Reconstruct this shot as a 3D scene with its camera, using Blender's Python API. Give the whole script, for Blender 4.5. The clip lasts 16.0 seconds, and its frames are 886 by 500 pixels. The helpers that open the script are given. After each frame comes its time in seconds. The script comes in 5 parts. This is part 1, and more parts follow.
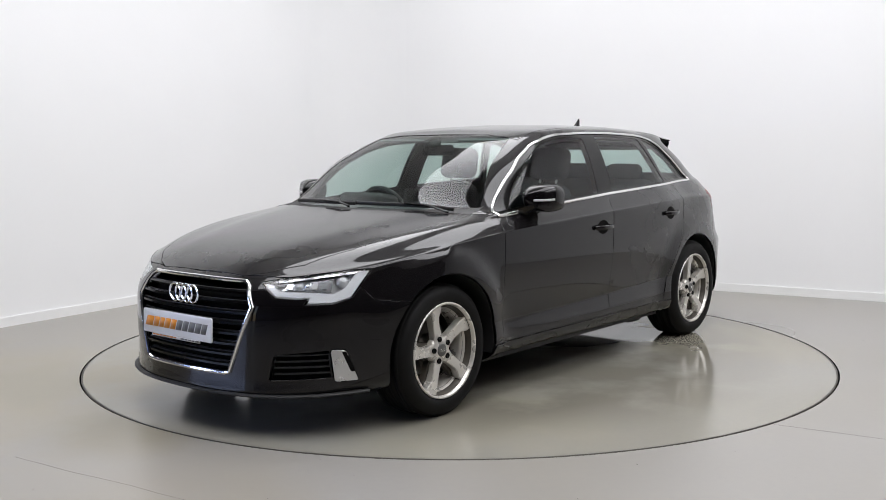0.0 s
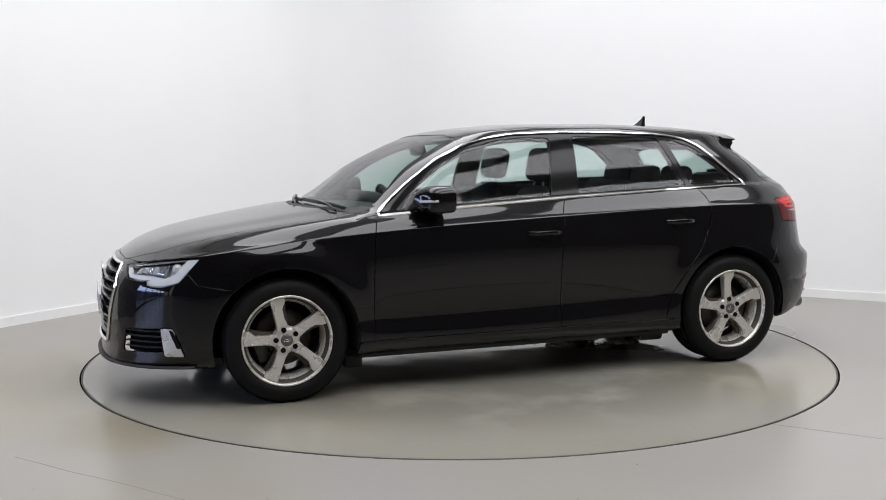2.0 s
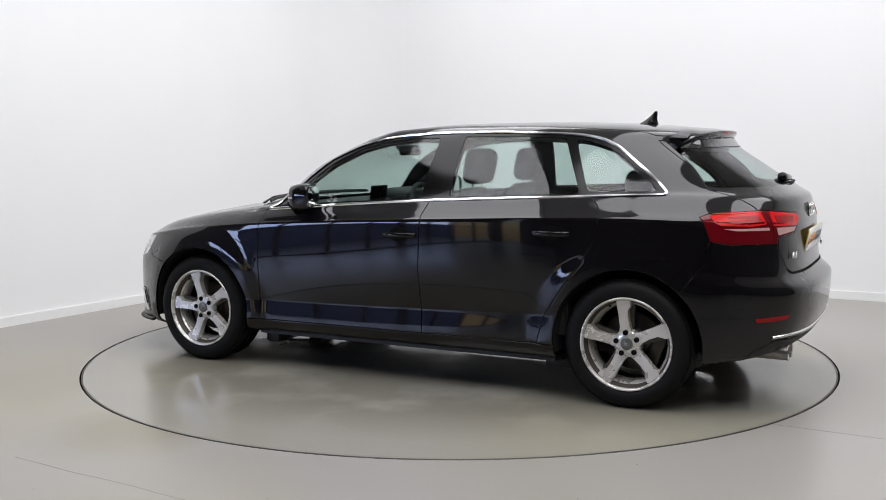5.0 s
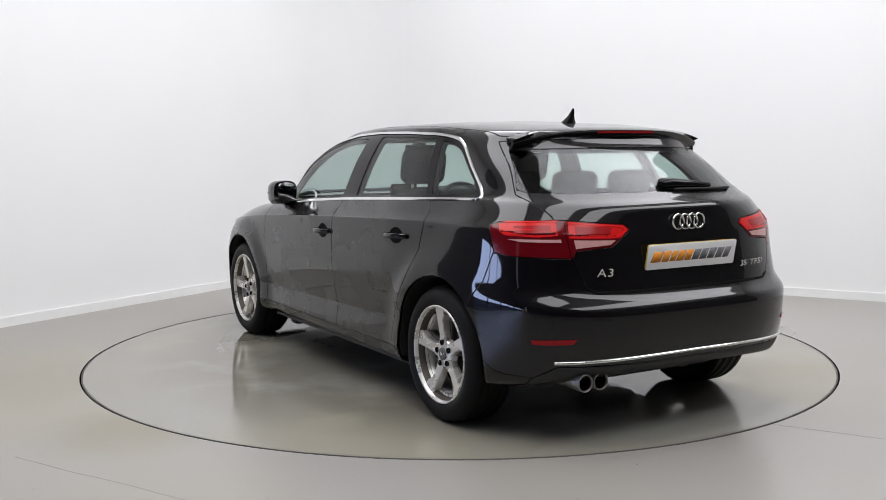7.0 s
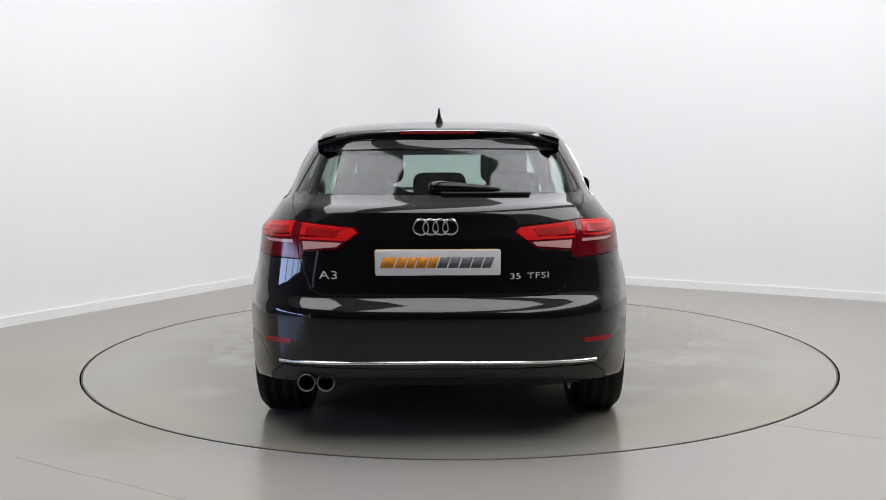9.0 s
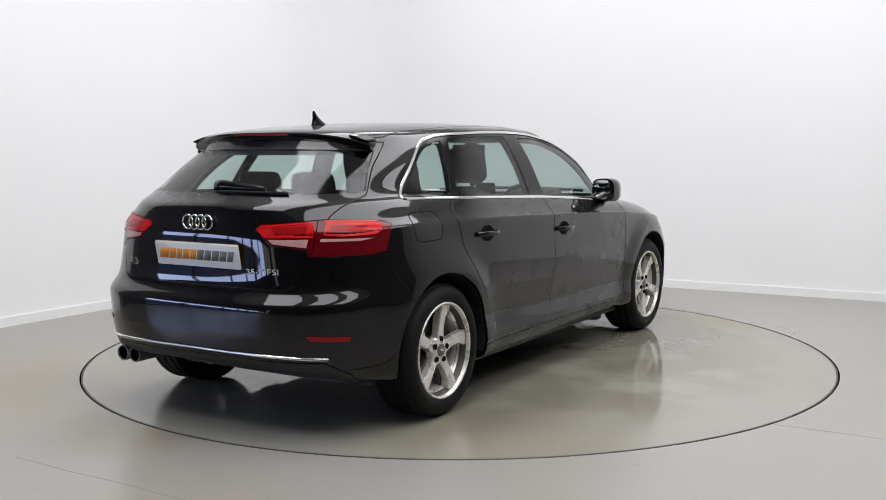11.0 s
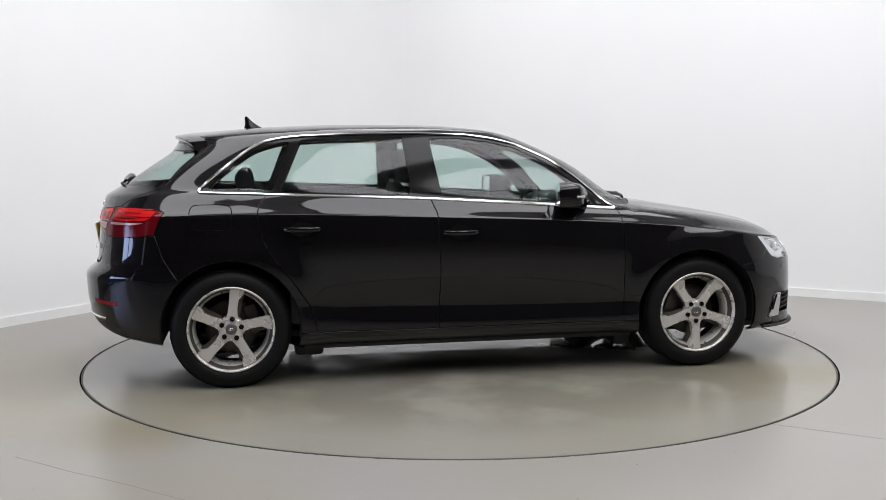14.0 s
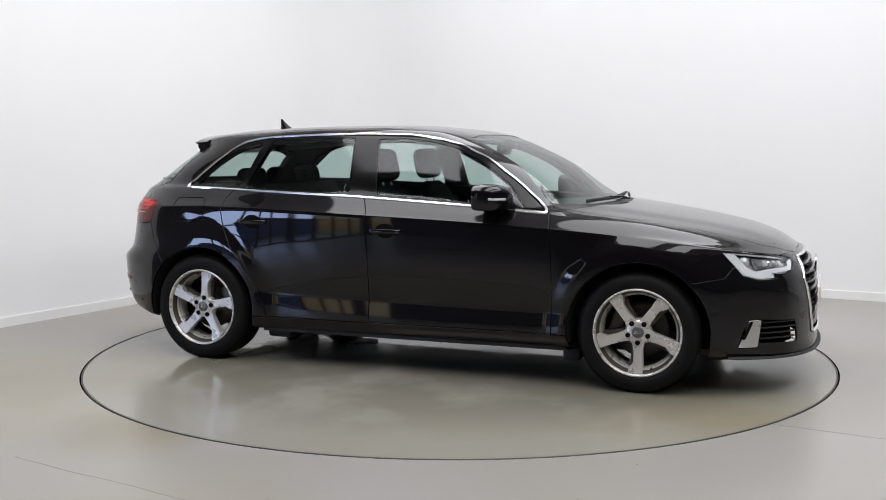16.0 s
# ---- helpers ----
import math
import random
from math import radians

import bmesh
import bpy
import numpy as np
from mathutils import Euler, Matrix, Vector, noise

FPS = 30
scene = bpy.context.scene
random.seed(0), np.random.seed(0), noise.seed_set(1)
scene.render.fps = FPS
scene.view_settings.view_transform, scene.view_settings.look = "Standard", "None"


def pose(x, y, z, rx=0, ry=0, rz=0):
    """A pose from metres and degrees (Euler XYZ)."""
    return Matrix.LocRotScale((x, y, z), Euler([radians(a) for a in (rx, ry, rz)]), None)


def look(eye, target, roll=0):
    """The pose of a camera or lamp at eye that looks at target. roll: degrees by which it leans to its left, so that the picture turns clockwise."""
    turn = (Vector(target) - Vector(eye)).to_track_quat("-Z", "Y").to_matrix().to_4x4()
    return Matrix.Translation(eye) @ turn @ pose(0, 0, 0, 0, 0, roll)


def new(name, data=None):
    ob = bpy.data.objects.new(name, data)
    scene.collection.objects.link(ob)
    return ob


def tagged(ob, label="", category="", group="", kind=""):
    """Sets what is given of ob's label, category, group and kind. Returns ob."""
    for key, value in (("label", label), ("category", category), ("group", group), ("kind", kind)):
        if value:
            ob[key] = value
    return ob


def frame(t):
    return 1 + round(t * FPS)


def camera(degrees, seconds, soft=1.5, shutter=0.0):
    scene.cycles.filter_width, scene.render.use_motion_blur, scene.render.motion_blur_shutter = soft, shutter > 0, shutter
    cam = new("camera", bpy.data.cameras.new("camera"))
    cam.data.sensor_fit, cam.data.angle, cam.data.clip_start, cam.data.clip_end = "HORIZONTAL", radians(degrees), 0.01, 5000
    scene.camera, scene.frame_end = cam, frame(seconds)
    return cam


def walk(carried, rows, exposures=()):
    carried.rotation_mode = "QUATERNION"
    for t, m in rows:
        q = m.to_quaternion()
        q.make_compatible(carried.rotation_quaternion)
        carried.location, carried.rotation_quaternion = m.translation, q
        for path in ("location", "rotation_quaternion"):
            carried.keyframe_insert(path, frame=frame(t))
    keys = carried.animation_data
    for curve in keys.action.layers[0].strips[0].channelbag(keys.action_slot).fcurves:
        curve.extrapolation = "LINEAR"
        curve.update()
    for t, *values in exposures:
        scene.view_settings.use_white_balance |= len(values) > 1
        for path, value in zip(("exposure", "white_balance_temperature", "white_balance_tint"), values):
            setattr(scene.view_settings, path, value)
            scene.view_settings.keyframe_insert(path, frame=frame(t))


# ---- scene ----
cam = camera(47.73, 16.0, soft=0.8)
# the camera stands still in front of the turntable, whose centre is the origin
EYE = (0.0, -6.240, 1.282)
AIM = (-0.084, -0.2729, 0.6597)
walk(cam, [(0.0, look(EYE, AIM, -0.37)), (16.0, look(EYE, AIM, -0.37))], exposures=[(0.0, 0.0), (16.0, 0.0)])

# heading of the car on the turntable, degrees, time by time
HEADING = [(0.0, 231.09), (0.5, 223.44), (1.0, 215.82), (1.5, 208.23), (2.0, 200.68), (2.5, 193.16), (3.0, 185.68), (3.5, 178.22),
           (6.0, 136.90), (6.5, 129.09), (7.0, 121.28), (7.5, 113.47), (8.0, 105.66), (8.5, 97.85), (9.0, 90.04), (9.5, 82.23),
           (12.0, 42.75), (12.5, 34.87), (13.0, 27.00), (13.5, 19.15), (14.0, 11.30), (14.5, 3.47), (15.0, -4.35), (15.5, -12.17), (16.0, -19.97)]
CAR_X, CAR_Y = -0.057, 0.086      # the car's middle, in the turntable's own axes

# ---- light ----
world = bpy.data.worlds.new("world")
scene.world = world
world.use_nodes = True
wn = world.node_tree
sky = wn.nodes.new("ShaderNodeTexSky")
sky.sky_type, sky.sun_disc = "NISHITA", False
sky.sun_elevation, sky.sun_rotation = radians(38), radians(250)
wn.nodes["Background"].inputs["Strength"].default_value = 0.10
wn.links.new(sky.outputs[0], wn.nodes["Background"].inputs["Color"])

# the room stands askew to the camera: along runs with the right wall, deep with the left one
CORNER = Vector((-1.12, 4.44, 0))
ALONG = Vector((0.8693, -0.4943, 0))
DEEP = Vector((-0.4943, -0.8693, 0))
ROOM_A, ROOM_D, ROOM_H = 11.5, 17.0, 4.6
ROOM_TURN = math.degrees(math.atan2(ALONG.y, ALONG.x))


def room(a, d, z=0.0):
    return CORNER + ALONG * a + DEEP * d + Vector((0, 0, z))


def left_line(d):
    """The foot of the left wall, not quite square to the right one."""
    return room(-0.028 * max(0.0, d - 0.7), d)


def room_pose(a, d, z=0.0, turn=0.0):
    q = room(a, d, z)
    return pose(q.x, q.y, q.z, 0, 0, ROOM_TURN + turn)


LAMPS = [(a, 4.3) for a in (2.1, 4.8, 7.5)]
for a, d in LAMPS:
    light = bpy.data.lights.new("softbox_light", "AREA")
    light.shape, light.size, light.size_y = "RECTANGLE", 1.7, 7.2
    light.energy, light.color = 191, (0.960, 0.962, 1.0)
    lamp = new("softbox_light", light)
    lamp.matrix_world = room_pose(a, d, ROOM_H - 0.215)


# ---- materials ----
def material(name, color, rough=0.5, metal=0.0, coat=0.0, spec=0.5, vary=0.0, scale=8.0, bump=0.0, bump_scale=60.0, rough_vary=0.0, emit=0.0, coat_rough=0.02, coat_ior=1.5):
    m = bpy.data.materials.new(name)
    m.use_nodes = True
    t = m.node_tree
    b = t.nodes["Principled BSDF"]
    b.inputs["Base Color"].default_value = (*color, 1)
    b.inputs["Roughness"].default_value = rough
    b.inputs["Metallic"].default_value = metal
    b.inputs["Coat Weight"].default_value = coat
    b.inputs["Coat Roughness"].default_value = coat_rough
    b.inputs["Coat IOR"].default_value = coat_ior
    b.inputs["Specular IOR Level"].default_value = spec
    if emit:
        b.inputs["Emission Color"].default_value = (*color, 1)
        b.inputs["Emission Strength"].default_value = emit
    if vary or rough_vary or bump:
        co = t.nodes.new("ShaderNodeTexCoord")
    if vary or rough_vary:
        n1 = t.nodes.new("ShaderNodeTexNoise")
        n1.inputs["Scale"].default_value, n1.inputs["Detail"].default_value = scale, 6
        t.links.new(co.outputs["Object"], n1.inputs["Vector"])
    if vary:
        mix = t.nodes.new("ShaderNodeMix")
        mix.data_type = "RGBA"
        mix.inputs["A"].default_value = (*[c * (1 - vary) for c in color], 1)
        mix.inputs["B"].default_value = (*[min(1, c * (1 + vary)) for c in color], 1)
        t.links.new(n1.outputs["Fac"], mix.inputs["Factor"])
        t.links.new(mix.outputs["Result"], b.inputs["Base Color"])
    if rough_vary:
        mr = t.nodes.new("ShaderNodeMapRange")
        mr.inputs["From Min"].default_value, mr.inputs["From Max"].default_value = 0.3, 0.7
        mr.inputs["To Min"].default_value, mr.inputs["To Max"].default_value = max(0, rough - rough_vary), rough + rough_vary
        t.links.new(n1.outputs["Fac"], mr.inputs["Value"])
        t.links.new(mr.outputs["Result"], b.inputs["Roughness"])
    if bump:
        n2 = t.nodes.new("ShaderNodeTexNoise")
        n2.inputs["Scale"].default_value, n2.inputs["Detail"].default_value = bump_scale, 4
        t.links.new(co.outputs["Object"], n2.inputs["Vector"])
        bp = t.nodes.new("ShaderNodeBump")
        bp.inputs["Strength"].default_value, bp.inputs["Distance"].default_value = bump, 0.002
        t.links.new(n2.outputs["Fac"], bp.inputs["Height"])
        t.links.new(bp.outputs["Normal"], b.inputs["Normal"])
    return m


def glass_material(name, tint, gloss=1.0, rough=0.0, f0=0.05):
    """A pane: clear with a tint, and mirror gloss by Fresnel."""
    m = bpy.data.materials.new(name)
    m.use_nodes = True
    t = m.node_tree
    t.nodes.remove(t.nodes["Principled BSDF"])
    tr, gl, mix, lw = (t.nodes.new("ShaderNode" + k) for k in ("BsdfTransparent", "BsdfGlossy", "MixShader", "LayerWeight"))
    tr.inputs["Color"].default_value = (*tint, 1)
    gl.inputs["Roughness"].default_value = rough
    gl.inputs["Color"].default_value = (gloss, gloss, gloss, 1)
    lw.inputs["Blend"].default_value = 0.5
    up, scaled = t.nodes.new("ShaderNodeMath"), t.nodes.new("ShaderNodeMath")
    up.operation, scaled.operation = "POWER", "MULTIPLY_ADD"
    up.inputs[1].default_value = 4.5
    scaled.inputs[1].default_value, scaled.inputs[2].default_value = 1 - f0, f0
    t.links.new(lw.outputs["Facing"], up.inputs[0])
    t.links.new(up.outputs[0], scaled.inputs[0])
    t.links.new(scaled.outputs[0], mix.inputs[0])
    t.links.new(tr.outputs[0], mix.inputs[1])
    t.links.new(gl.outputs[0], mix.inputs[2])
    t.links.new(mix.outputs[0], t.nodes["Material Output"].inputs["Surface"])
    return m


def floor_material(name, base, rough, patches=(), wet=0.0):
    """Grey resin floor: broad stains, fine speckle and uneven gloss."""
    m = bpy.data.materials.new(name)
    m.use_nodes = True
    t = m.node_tree
    b = t.nodes["Principled BSDF"]
    co = t.nodes.new("ShaderNodeTexCoord")

    def noise_of(scale, detail):
        n = t.nodes.new("ShaderNodeTexNoise")
        n.inputs["Scale"].default_value, n.inputs["Detail"].default_value = scale, detail
        t.links.new(co.outputs["Object"], n.inputs["Vector"])
        return n.outputs["Fac"]

    def ramp(fac, lo, hi, a, c):
        r = t.nodes.new("ShaderNodeMapRange")
        for k, v in (("From Min", lo), ("From Max", hi), ("To Min", a), ("To Max", c)):
            r.inputs[k].default_value = v
        t.links.new(fac, r.inputs["Value"])
        return r.outputs["Result"]

    def mixed(fac, a, c, blend="MIX"):
        x = t.nodes.new("ShaderNodeMix")
        x.data_type, x.blend_type = "RGBA", blend
        t.links.new(fac, x.inputs["Factor"])
        for k, v in (("A", a), ("B", c)):
            if isinstance(v, tuple):
                x.inputs[k].default_value = (*v, 1)
            else:
                t.links.new(v, x.inputs[k])
        return x.outputs["Result"]

    stain = ramp(noise_of(0.40, 2), 0.25, 0.80, 0, 1)
    warm = mixed(stain, base, (base[0] * 0.89, base[1] * 0.84, base[2] * 0.68))
    grime = ramp(noise_of(1.1, 3), 0.2, 0.9, 0, 0.25)
    col = mixed(grime, warm, (base[0] * 0.72, base[1] * 0.71, base[2] * 0.64))
    mottle = ramp(noise_of(30, 4), 0.2, 0.9, 0, 0.30)
    col = mixed(mottle, col, (base[0] * 0.78, base[1] * 0.78, base[2] * 0.76))
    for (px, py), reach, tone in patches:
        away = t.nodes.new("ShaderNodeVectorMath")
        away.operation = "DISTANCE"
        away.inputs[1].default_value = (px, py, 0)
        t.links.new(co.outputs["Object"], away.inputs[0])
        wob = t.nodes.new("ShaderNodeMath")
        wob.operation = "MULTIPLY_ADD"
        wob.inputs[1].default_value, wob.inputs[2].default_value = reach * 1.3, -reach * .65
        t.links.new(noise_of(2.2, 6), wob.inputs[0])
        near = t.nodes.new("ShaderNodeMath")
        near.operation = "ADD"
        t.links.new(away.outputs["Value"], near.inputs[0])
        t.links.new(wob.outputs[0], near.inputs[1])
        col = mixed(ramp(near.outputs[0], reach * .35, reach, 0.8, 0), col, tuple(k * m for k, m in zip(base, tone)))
    t.links.new(col, b.inputs["Base Color"])
    rr = ramp(noise_of(0.35, 0), 0.0, 1.0, rough - 0.02, rough + 0.02)
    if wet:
        # damp film under the car: smoother, its darker colour also painting the car's shade
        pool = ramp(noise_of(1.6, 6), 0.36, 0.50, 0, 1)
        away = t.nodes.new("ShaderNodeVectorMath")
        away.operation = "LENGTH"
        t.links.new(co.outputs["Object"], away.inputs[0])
        film_shade = t.nodes.new("ShaderNodeMath")
        film_shade.operation = "MULTIPLY"
        t.links.new(pool, film_shade.inputs[0])
        t.links.new(ramp(away.outputs["Value"], 1.5, 2.0, 1, 0), film_shade.inputs[1])
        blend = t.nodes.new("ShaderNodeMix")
        t.links.new(film_shade.outputs[0], blend.inputs["Factor"])
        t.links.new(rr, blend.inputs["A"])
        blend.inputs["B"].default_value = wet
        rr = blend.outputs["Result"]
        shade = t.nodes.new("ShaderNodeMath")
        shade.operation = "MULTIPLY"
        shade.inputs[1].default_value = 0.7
        t.links.new(film_shade.outputs[0], shade.inputs[0])
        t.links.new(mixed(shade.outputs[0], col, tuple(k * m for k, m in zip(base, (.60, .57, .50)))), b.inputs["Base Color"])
    t.links.new(rr, b.inputs["Roughness"])
    return m


WALL = material("white_wall_paint", (0.84, 0.84, 0.84), 0.6, vary=0.022, scale=1.2, bump=0.12, bump_scale=25)
BOARD = material("white_gloss_paint", (0.83, 0.83, 0.82), 0.35, vary=0.03, scale=6, bump=0.1)
# unseen hall surfaces, coloured dark to keep the car's reflections dark
DIM_WALL = material("dim_hall_wall", (0.045, 0.045, 0.05), 0.8, vary=0.15, scale=1.5)
CEILING = material("ceiling_paint", (0.80, 0.80, 0.80), 0.8, vary=0.03, scale=1.0)
FLOOR = floor_material("grey_resin_floor", (0.294, 0.285, 0.279), 0.28,
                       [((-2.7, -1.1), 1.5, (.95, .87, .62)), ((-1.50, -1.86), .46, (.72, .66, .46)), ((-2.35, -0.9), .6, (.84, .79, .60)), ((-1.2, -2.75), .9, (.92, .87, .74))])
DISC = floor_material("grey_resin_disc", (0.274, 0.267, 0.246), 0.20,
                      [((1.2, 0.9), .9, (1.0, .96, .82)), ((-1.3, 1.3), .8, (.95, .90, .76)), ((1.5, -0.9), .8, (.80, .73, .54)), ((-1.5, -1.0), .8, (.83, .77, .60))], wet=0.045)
GAP = material("dark_gap", (0.004, 0.0036, 0.0034), 0.9, spec=0.1, vary=0.2)
STEEL_EDGE = material("worn_edge_steel", (0.06, 0.054, 0.045), 0.5, metal=0.5, vary=0.5, scale=9)
CRACK = material("grey_crack", (0.13, 0.125, 0.115), 0.8, vary=0.3, scale=12)
DAYLIGHT = material("daylight", (0.50, 0.62, 1.0), 1.0, emit=12.0)
# weak blue glow for an added panel below the daylight
DIM_GLOW = material("dim_blue_glow", (0.10, 0.14, 0.30), 0.9, vary=0.6, scale=1.6, emit=0.7)
PAINT = material("black_pearl_paint", (0.0042, 0.0034, 0.0040), 0.40, metal=0.25, coat=0.88, spec=0.05, rough_vary=0.05, scale=5, coat_rough=0.04, coat_ior=1.5)
GLOSS_BLACK = material("gloss_black_plastic", (0.004, 0.004, 0.004), 0.12, spec=0.22, vary=0.1)
MATT_BLACK = material("matt_black_plastic", (0.012, 0.012, 0.012), 0.55, vary=0.2, scale=30, bump=0.2, bump_scale=300)
RUBBER = material("tyre_rubber", (0.0055, 0.0053, 0.0052), 0.6, spec=0.18, vary=0.25, scale=20, bump=0.15, bump_scale=150)
CHROME = material("polished_trim", (0.80, 0.80, 0.79), 0.14, metal=1.0, rough_vary=0.03, scale=20)
SATIN = material("satin_silver", (0.66, 0.66, 0.65), 0.30, metal=0.9, rough_vary=0.05, scale=20)
ALLOY = material("silver_alloy", (0.66, 0.635, 0.59), 0.30, metal=0.5, vary=0.12, scale=14, rough_vary=0.08)
# darker copy of the alloy: shade between the spokes put into the colour
ALLOY_DARK = material("shaded_barrel_alloy", (0.075, 0.066, 0.055), 0.5, metal=0.5, vary=0.35, scale=16)
DISC_STEEL = material("worn_brake_steel", (0.09, 0.08, 0.07), 0.45, metal=0.8, vary=0.3, scale=30)
CABIN = material("dark_cabin_trim", (0.022, 0.022, 0.023), 0.7, vary=0.2, scale=40, bump=0.2, bump_scale=250)
CLOTH = material("charcoal_seat_cloth", (0.018, 0.018, 0.020), 0.9, spec=0.2, vary=0.2, scale=60, bump=0.05, bump_scale=200)
LINING = material("grey_headlining", (0.22, 0.225, 0.22), 0.9, vary=0.05, scale=60, bump=0.1, bump_scale=300)
GLASS = glass_material("green_tinted_glass", (0.68, 0.785, 0.75), gloss=0.68, rough=0.0, f0=0.05)
CLEAR = glass_material("clear_lens", (0.96, 0.97, 0.98))
MIRROR = material("mirror", (0.85, 0.87, 0.88), 0.02, metal=1.0)
LAMP_SILVER = material("lamp_reflector", (0.82, 0.83, 0.85), 0.18, metal=0.85, vary=0.05, scale=30)
LAMP_WHITE = material("white_light_guide", (0.78, 0.79, 0.80), 0.25, spec=0.5, coat=0.5, vary=0.02, scale=20)
LAMP_GREY = material("grey_lamp_bowl", (0.56, 0.56, 0.565), 0.3, metal=0.2, vary=0.1)
RED = material("red_lamp_lens", (0.27, 0.006, 0.008), 0.2, spec=0.25, vary=0.08, scale=20, bump=0.1, bump_scale=200)
RED_BRIGHT = material("bright_red_lens", (0.56, 0.012, 0.012), 0.2, spec=0.25, vary=0.08, scale=20)
RED_DARK = material("dark_red_lens", (0.11, 0.003, 0.006), 0.12, spec=0.3, vary=0.08, scale=20)
PINK = material("clear_lens_strip", (0.55, 0.30, 0.29), 0.2, spec=0.3, vary=0.15, scale=40)
PLATE = material("white_plate", (0.80, 0.80, 0.80), 0.25, coat=0.5, vary=0.02, scale=10)
PLATE_YELLOW = material("yellow_plate", (0.62, 0.42, 0.05), 0.3, coat=0.5, vary=0.03)
ORANGE = material("orange_print", (0.72, 0.26, 0.02), 0.35, vary=0.05)
GREY_PRINT = material("grey_print", (0.14, 0.14, 0.15), 0.35, vary=0.05)
CAP_GREY = material("dark_cap_grey", (0.11, 0.108, 0.105), 0.35, metal=0.3, vary=0.1)
PIPE_STEEL = material("sooty_pipe_steel", (0.26, 0.25, 0.24), 0.35, metal=0.9, vary=0.2, scale=30)
LETTER = material("silver_letter", (0.75, 0.75, 0.74), 0.2, metal=1.0, rough_vary=0.03)


# ---- small helpers ----
def finish(name, bm, mats, parent=None, label="", smooth=True, normals=None):
    me = bpy.data.meshes.new(name)
    bm.to_mesh(me)
    bm.free()
    for m in (mats if isinstance(mats, (list, tuple)) else [mats]):
        me.materials.append(m)
    if smooth:
        me.polygons.foreach_set("use_smooth", [True] * len(me.polygons))
    if normals is not None:
        me.normals_split_custom_set_from_vertices(normals)
    ob = new(name, me)
    ob.parent = parent
    if label:
        ob["label"] = label
    return ob


def part(name, bm, mat, parent, label="", smooth=True, angle=35):
    if smooth:
        for e in bm.edges:
            e.smooth = len(e.link_faces) == 2 and e.calc_face_angle(0) < radians(angle)
    return finish(name, bm, mat, parent, label, smooth)


def box(sx, sy, sz, m=None, bevel=0.0, seg=2, bm=None):
    b = bm or bmesh.new()
    r = bmesh.ops.create_cube(b, size=1.0, matrix=(m or Matrix()) @ Matrix.Diagonal((sx, sy, sz, 1)))
    if bevel:
        es = list({e for v in r["verts"] for e in v.link_edges})
        bmesh.ops.bevel(b, geom=es, offset=bevel, segments=seg, affect="EDGES", profile=0.5)
    return b


def lathe(profile, steps=48, bm=None, m=None):
    """Turns a profile of (radius, height) about z."""
    b = bm or bmesh.new()
    rings = []
    for r, h in profile:
        rings.append([b.verts.new((m or Matrix()) @ Vector((r * math.cos(2 * math.pi * k / steps), r * math.sin(2 * math.pi * k / steps), h))) for k in range(steps)])
    for q, w in zip(rings, rings[1:]):
        for k in range(steps):
            b.faces.new((q[k], q[(k + 1) % steps], w[(k + 1) % steps], w[k]))
    return b


def sweep(points, half_w, half_h, ups=None, closed=False, bm=None, round_n=8):
    """A rounded bar along points; ups are the directions of its height."""
    b = bm or bmesh.new()
    pts = [Vector(q) for q in points]
    n = len(pts)
    rings = []
    for i, q in enumerate(pts):
        a, c = (pts[(i - 1) % n], pts[(i + 1) % n]) if closed else (pts[max(i - 1, 0)], pts[min(i + 1, n - 1)])
        t = (c - a).normalized()
        u = Vector(ups[i]) if ups else Vector((0, 0, 1))
        s = t.cross(u).normalized()
        u = s.cross(t).normalized()
        rings.append([b.verts.new(q + s * half_w * math.cos(2 * math.pi * k / round_n) + u * half_h * math.sin(2 * math.pi * k / round_n)) for k in range(round_n)])
    pairs = list(zip(rings, rings[1:])) + ([(rings[-1], rings[0])] if closed else [])
    for q, w in pairs:
        for k in range(round_n):
            b.faces.new((q[k], q[(k + 1) % round_n], w[(k + 1) % round_n], w[k]))
    if not closed:
        b.faces.new(rings[0][::-1])
        b.faces.new(rings[-1])
    bmesh.ops.recalc_face_normals(b, faces=b.faces[:])
    return b


def prism(poly, h0, h1, m=None, bevel=0.0, bm=None):
    """A polygon in x, y raised from h0 to h1."""
    b = bm or bmesh.new()
    m = m or Matrix()
    lo = [b.verts.new(m @ Vector((x, y, h0))) for x, y in poly]
    hi = [b.verts.new(m @ Vector((x, y, h1))) for x, y in poly]
    n = len(poly)
    fs = [b.faces.new(lo[::-1]), b.faces.new(hi)] + [b.faces.new((lo[k], lo[(k + 1) % n], hi[(k + 1) % n], hi[k])) for k in range(n)]
    bmesh.ops.recalc_face_normals(b, faces=fs)
    if bevel:
        es = [e for e in b.edges if all(v in hi for v in e.verts)]
        bmesh.ops.bevel(b, geom=es, offset=bevel, segments=2, affect="EDGES", profile=0.5)
    return b


def inside(poly, x, y):
    n, r = len(poly), False
    for k in range(n):
        (x0, y0), (x1, y1) = poly[k], poly[k - 1]
        if (y0 > y) != (y1 > y) and x < (x1 - x0) * (y - y0) / (y1 - y0) + x0:
            r = not r
    return r


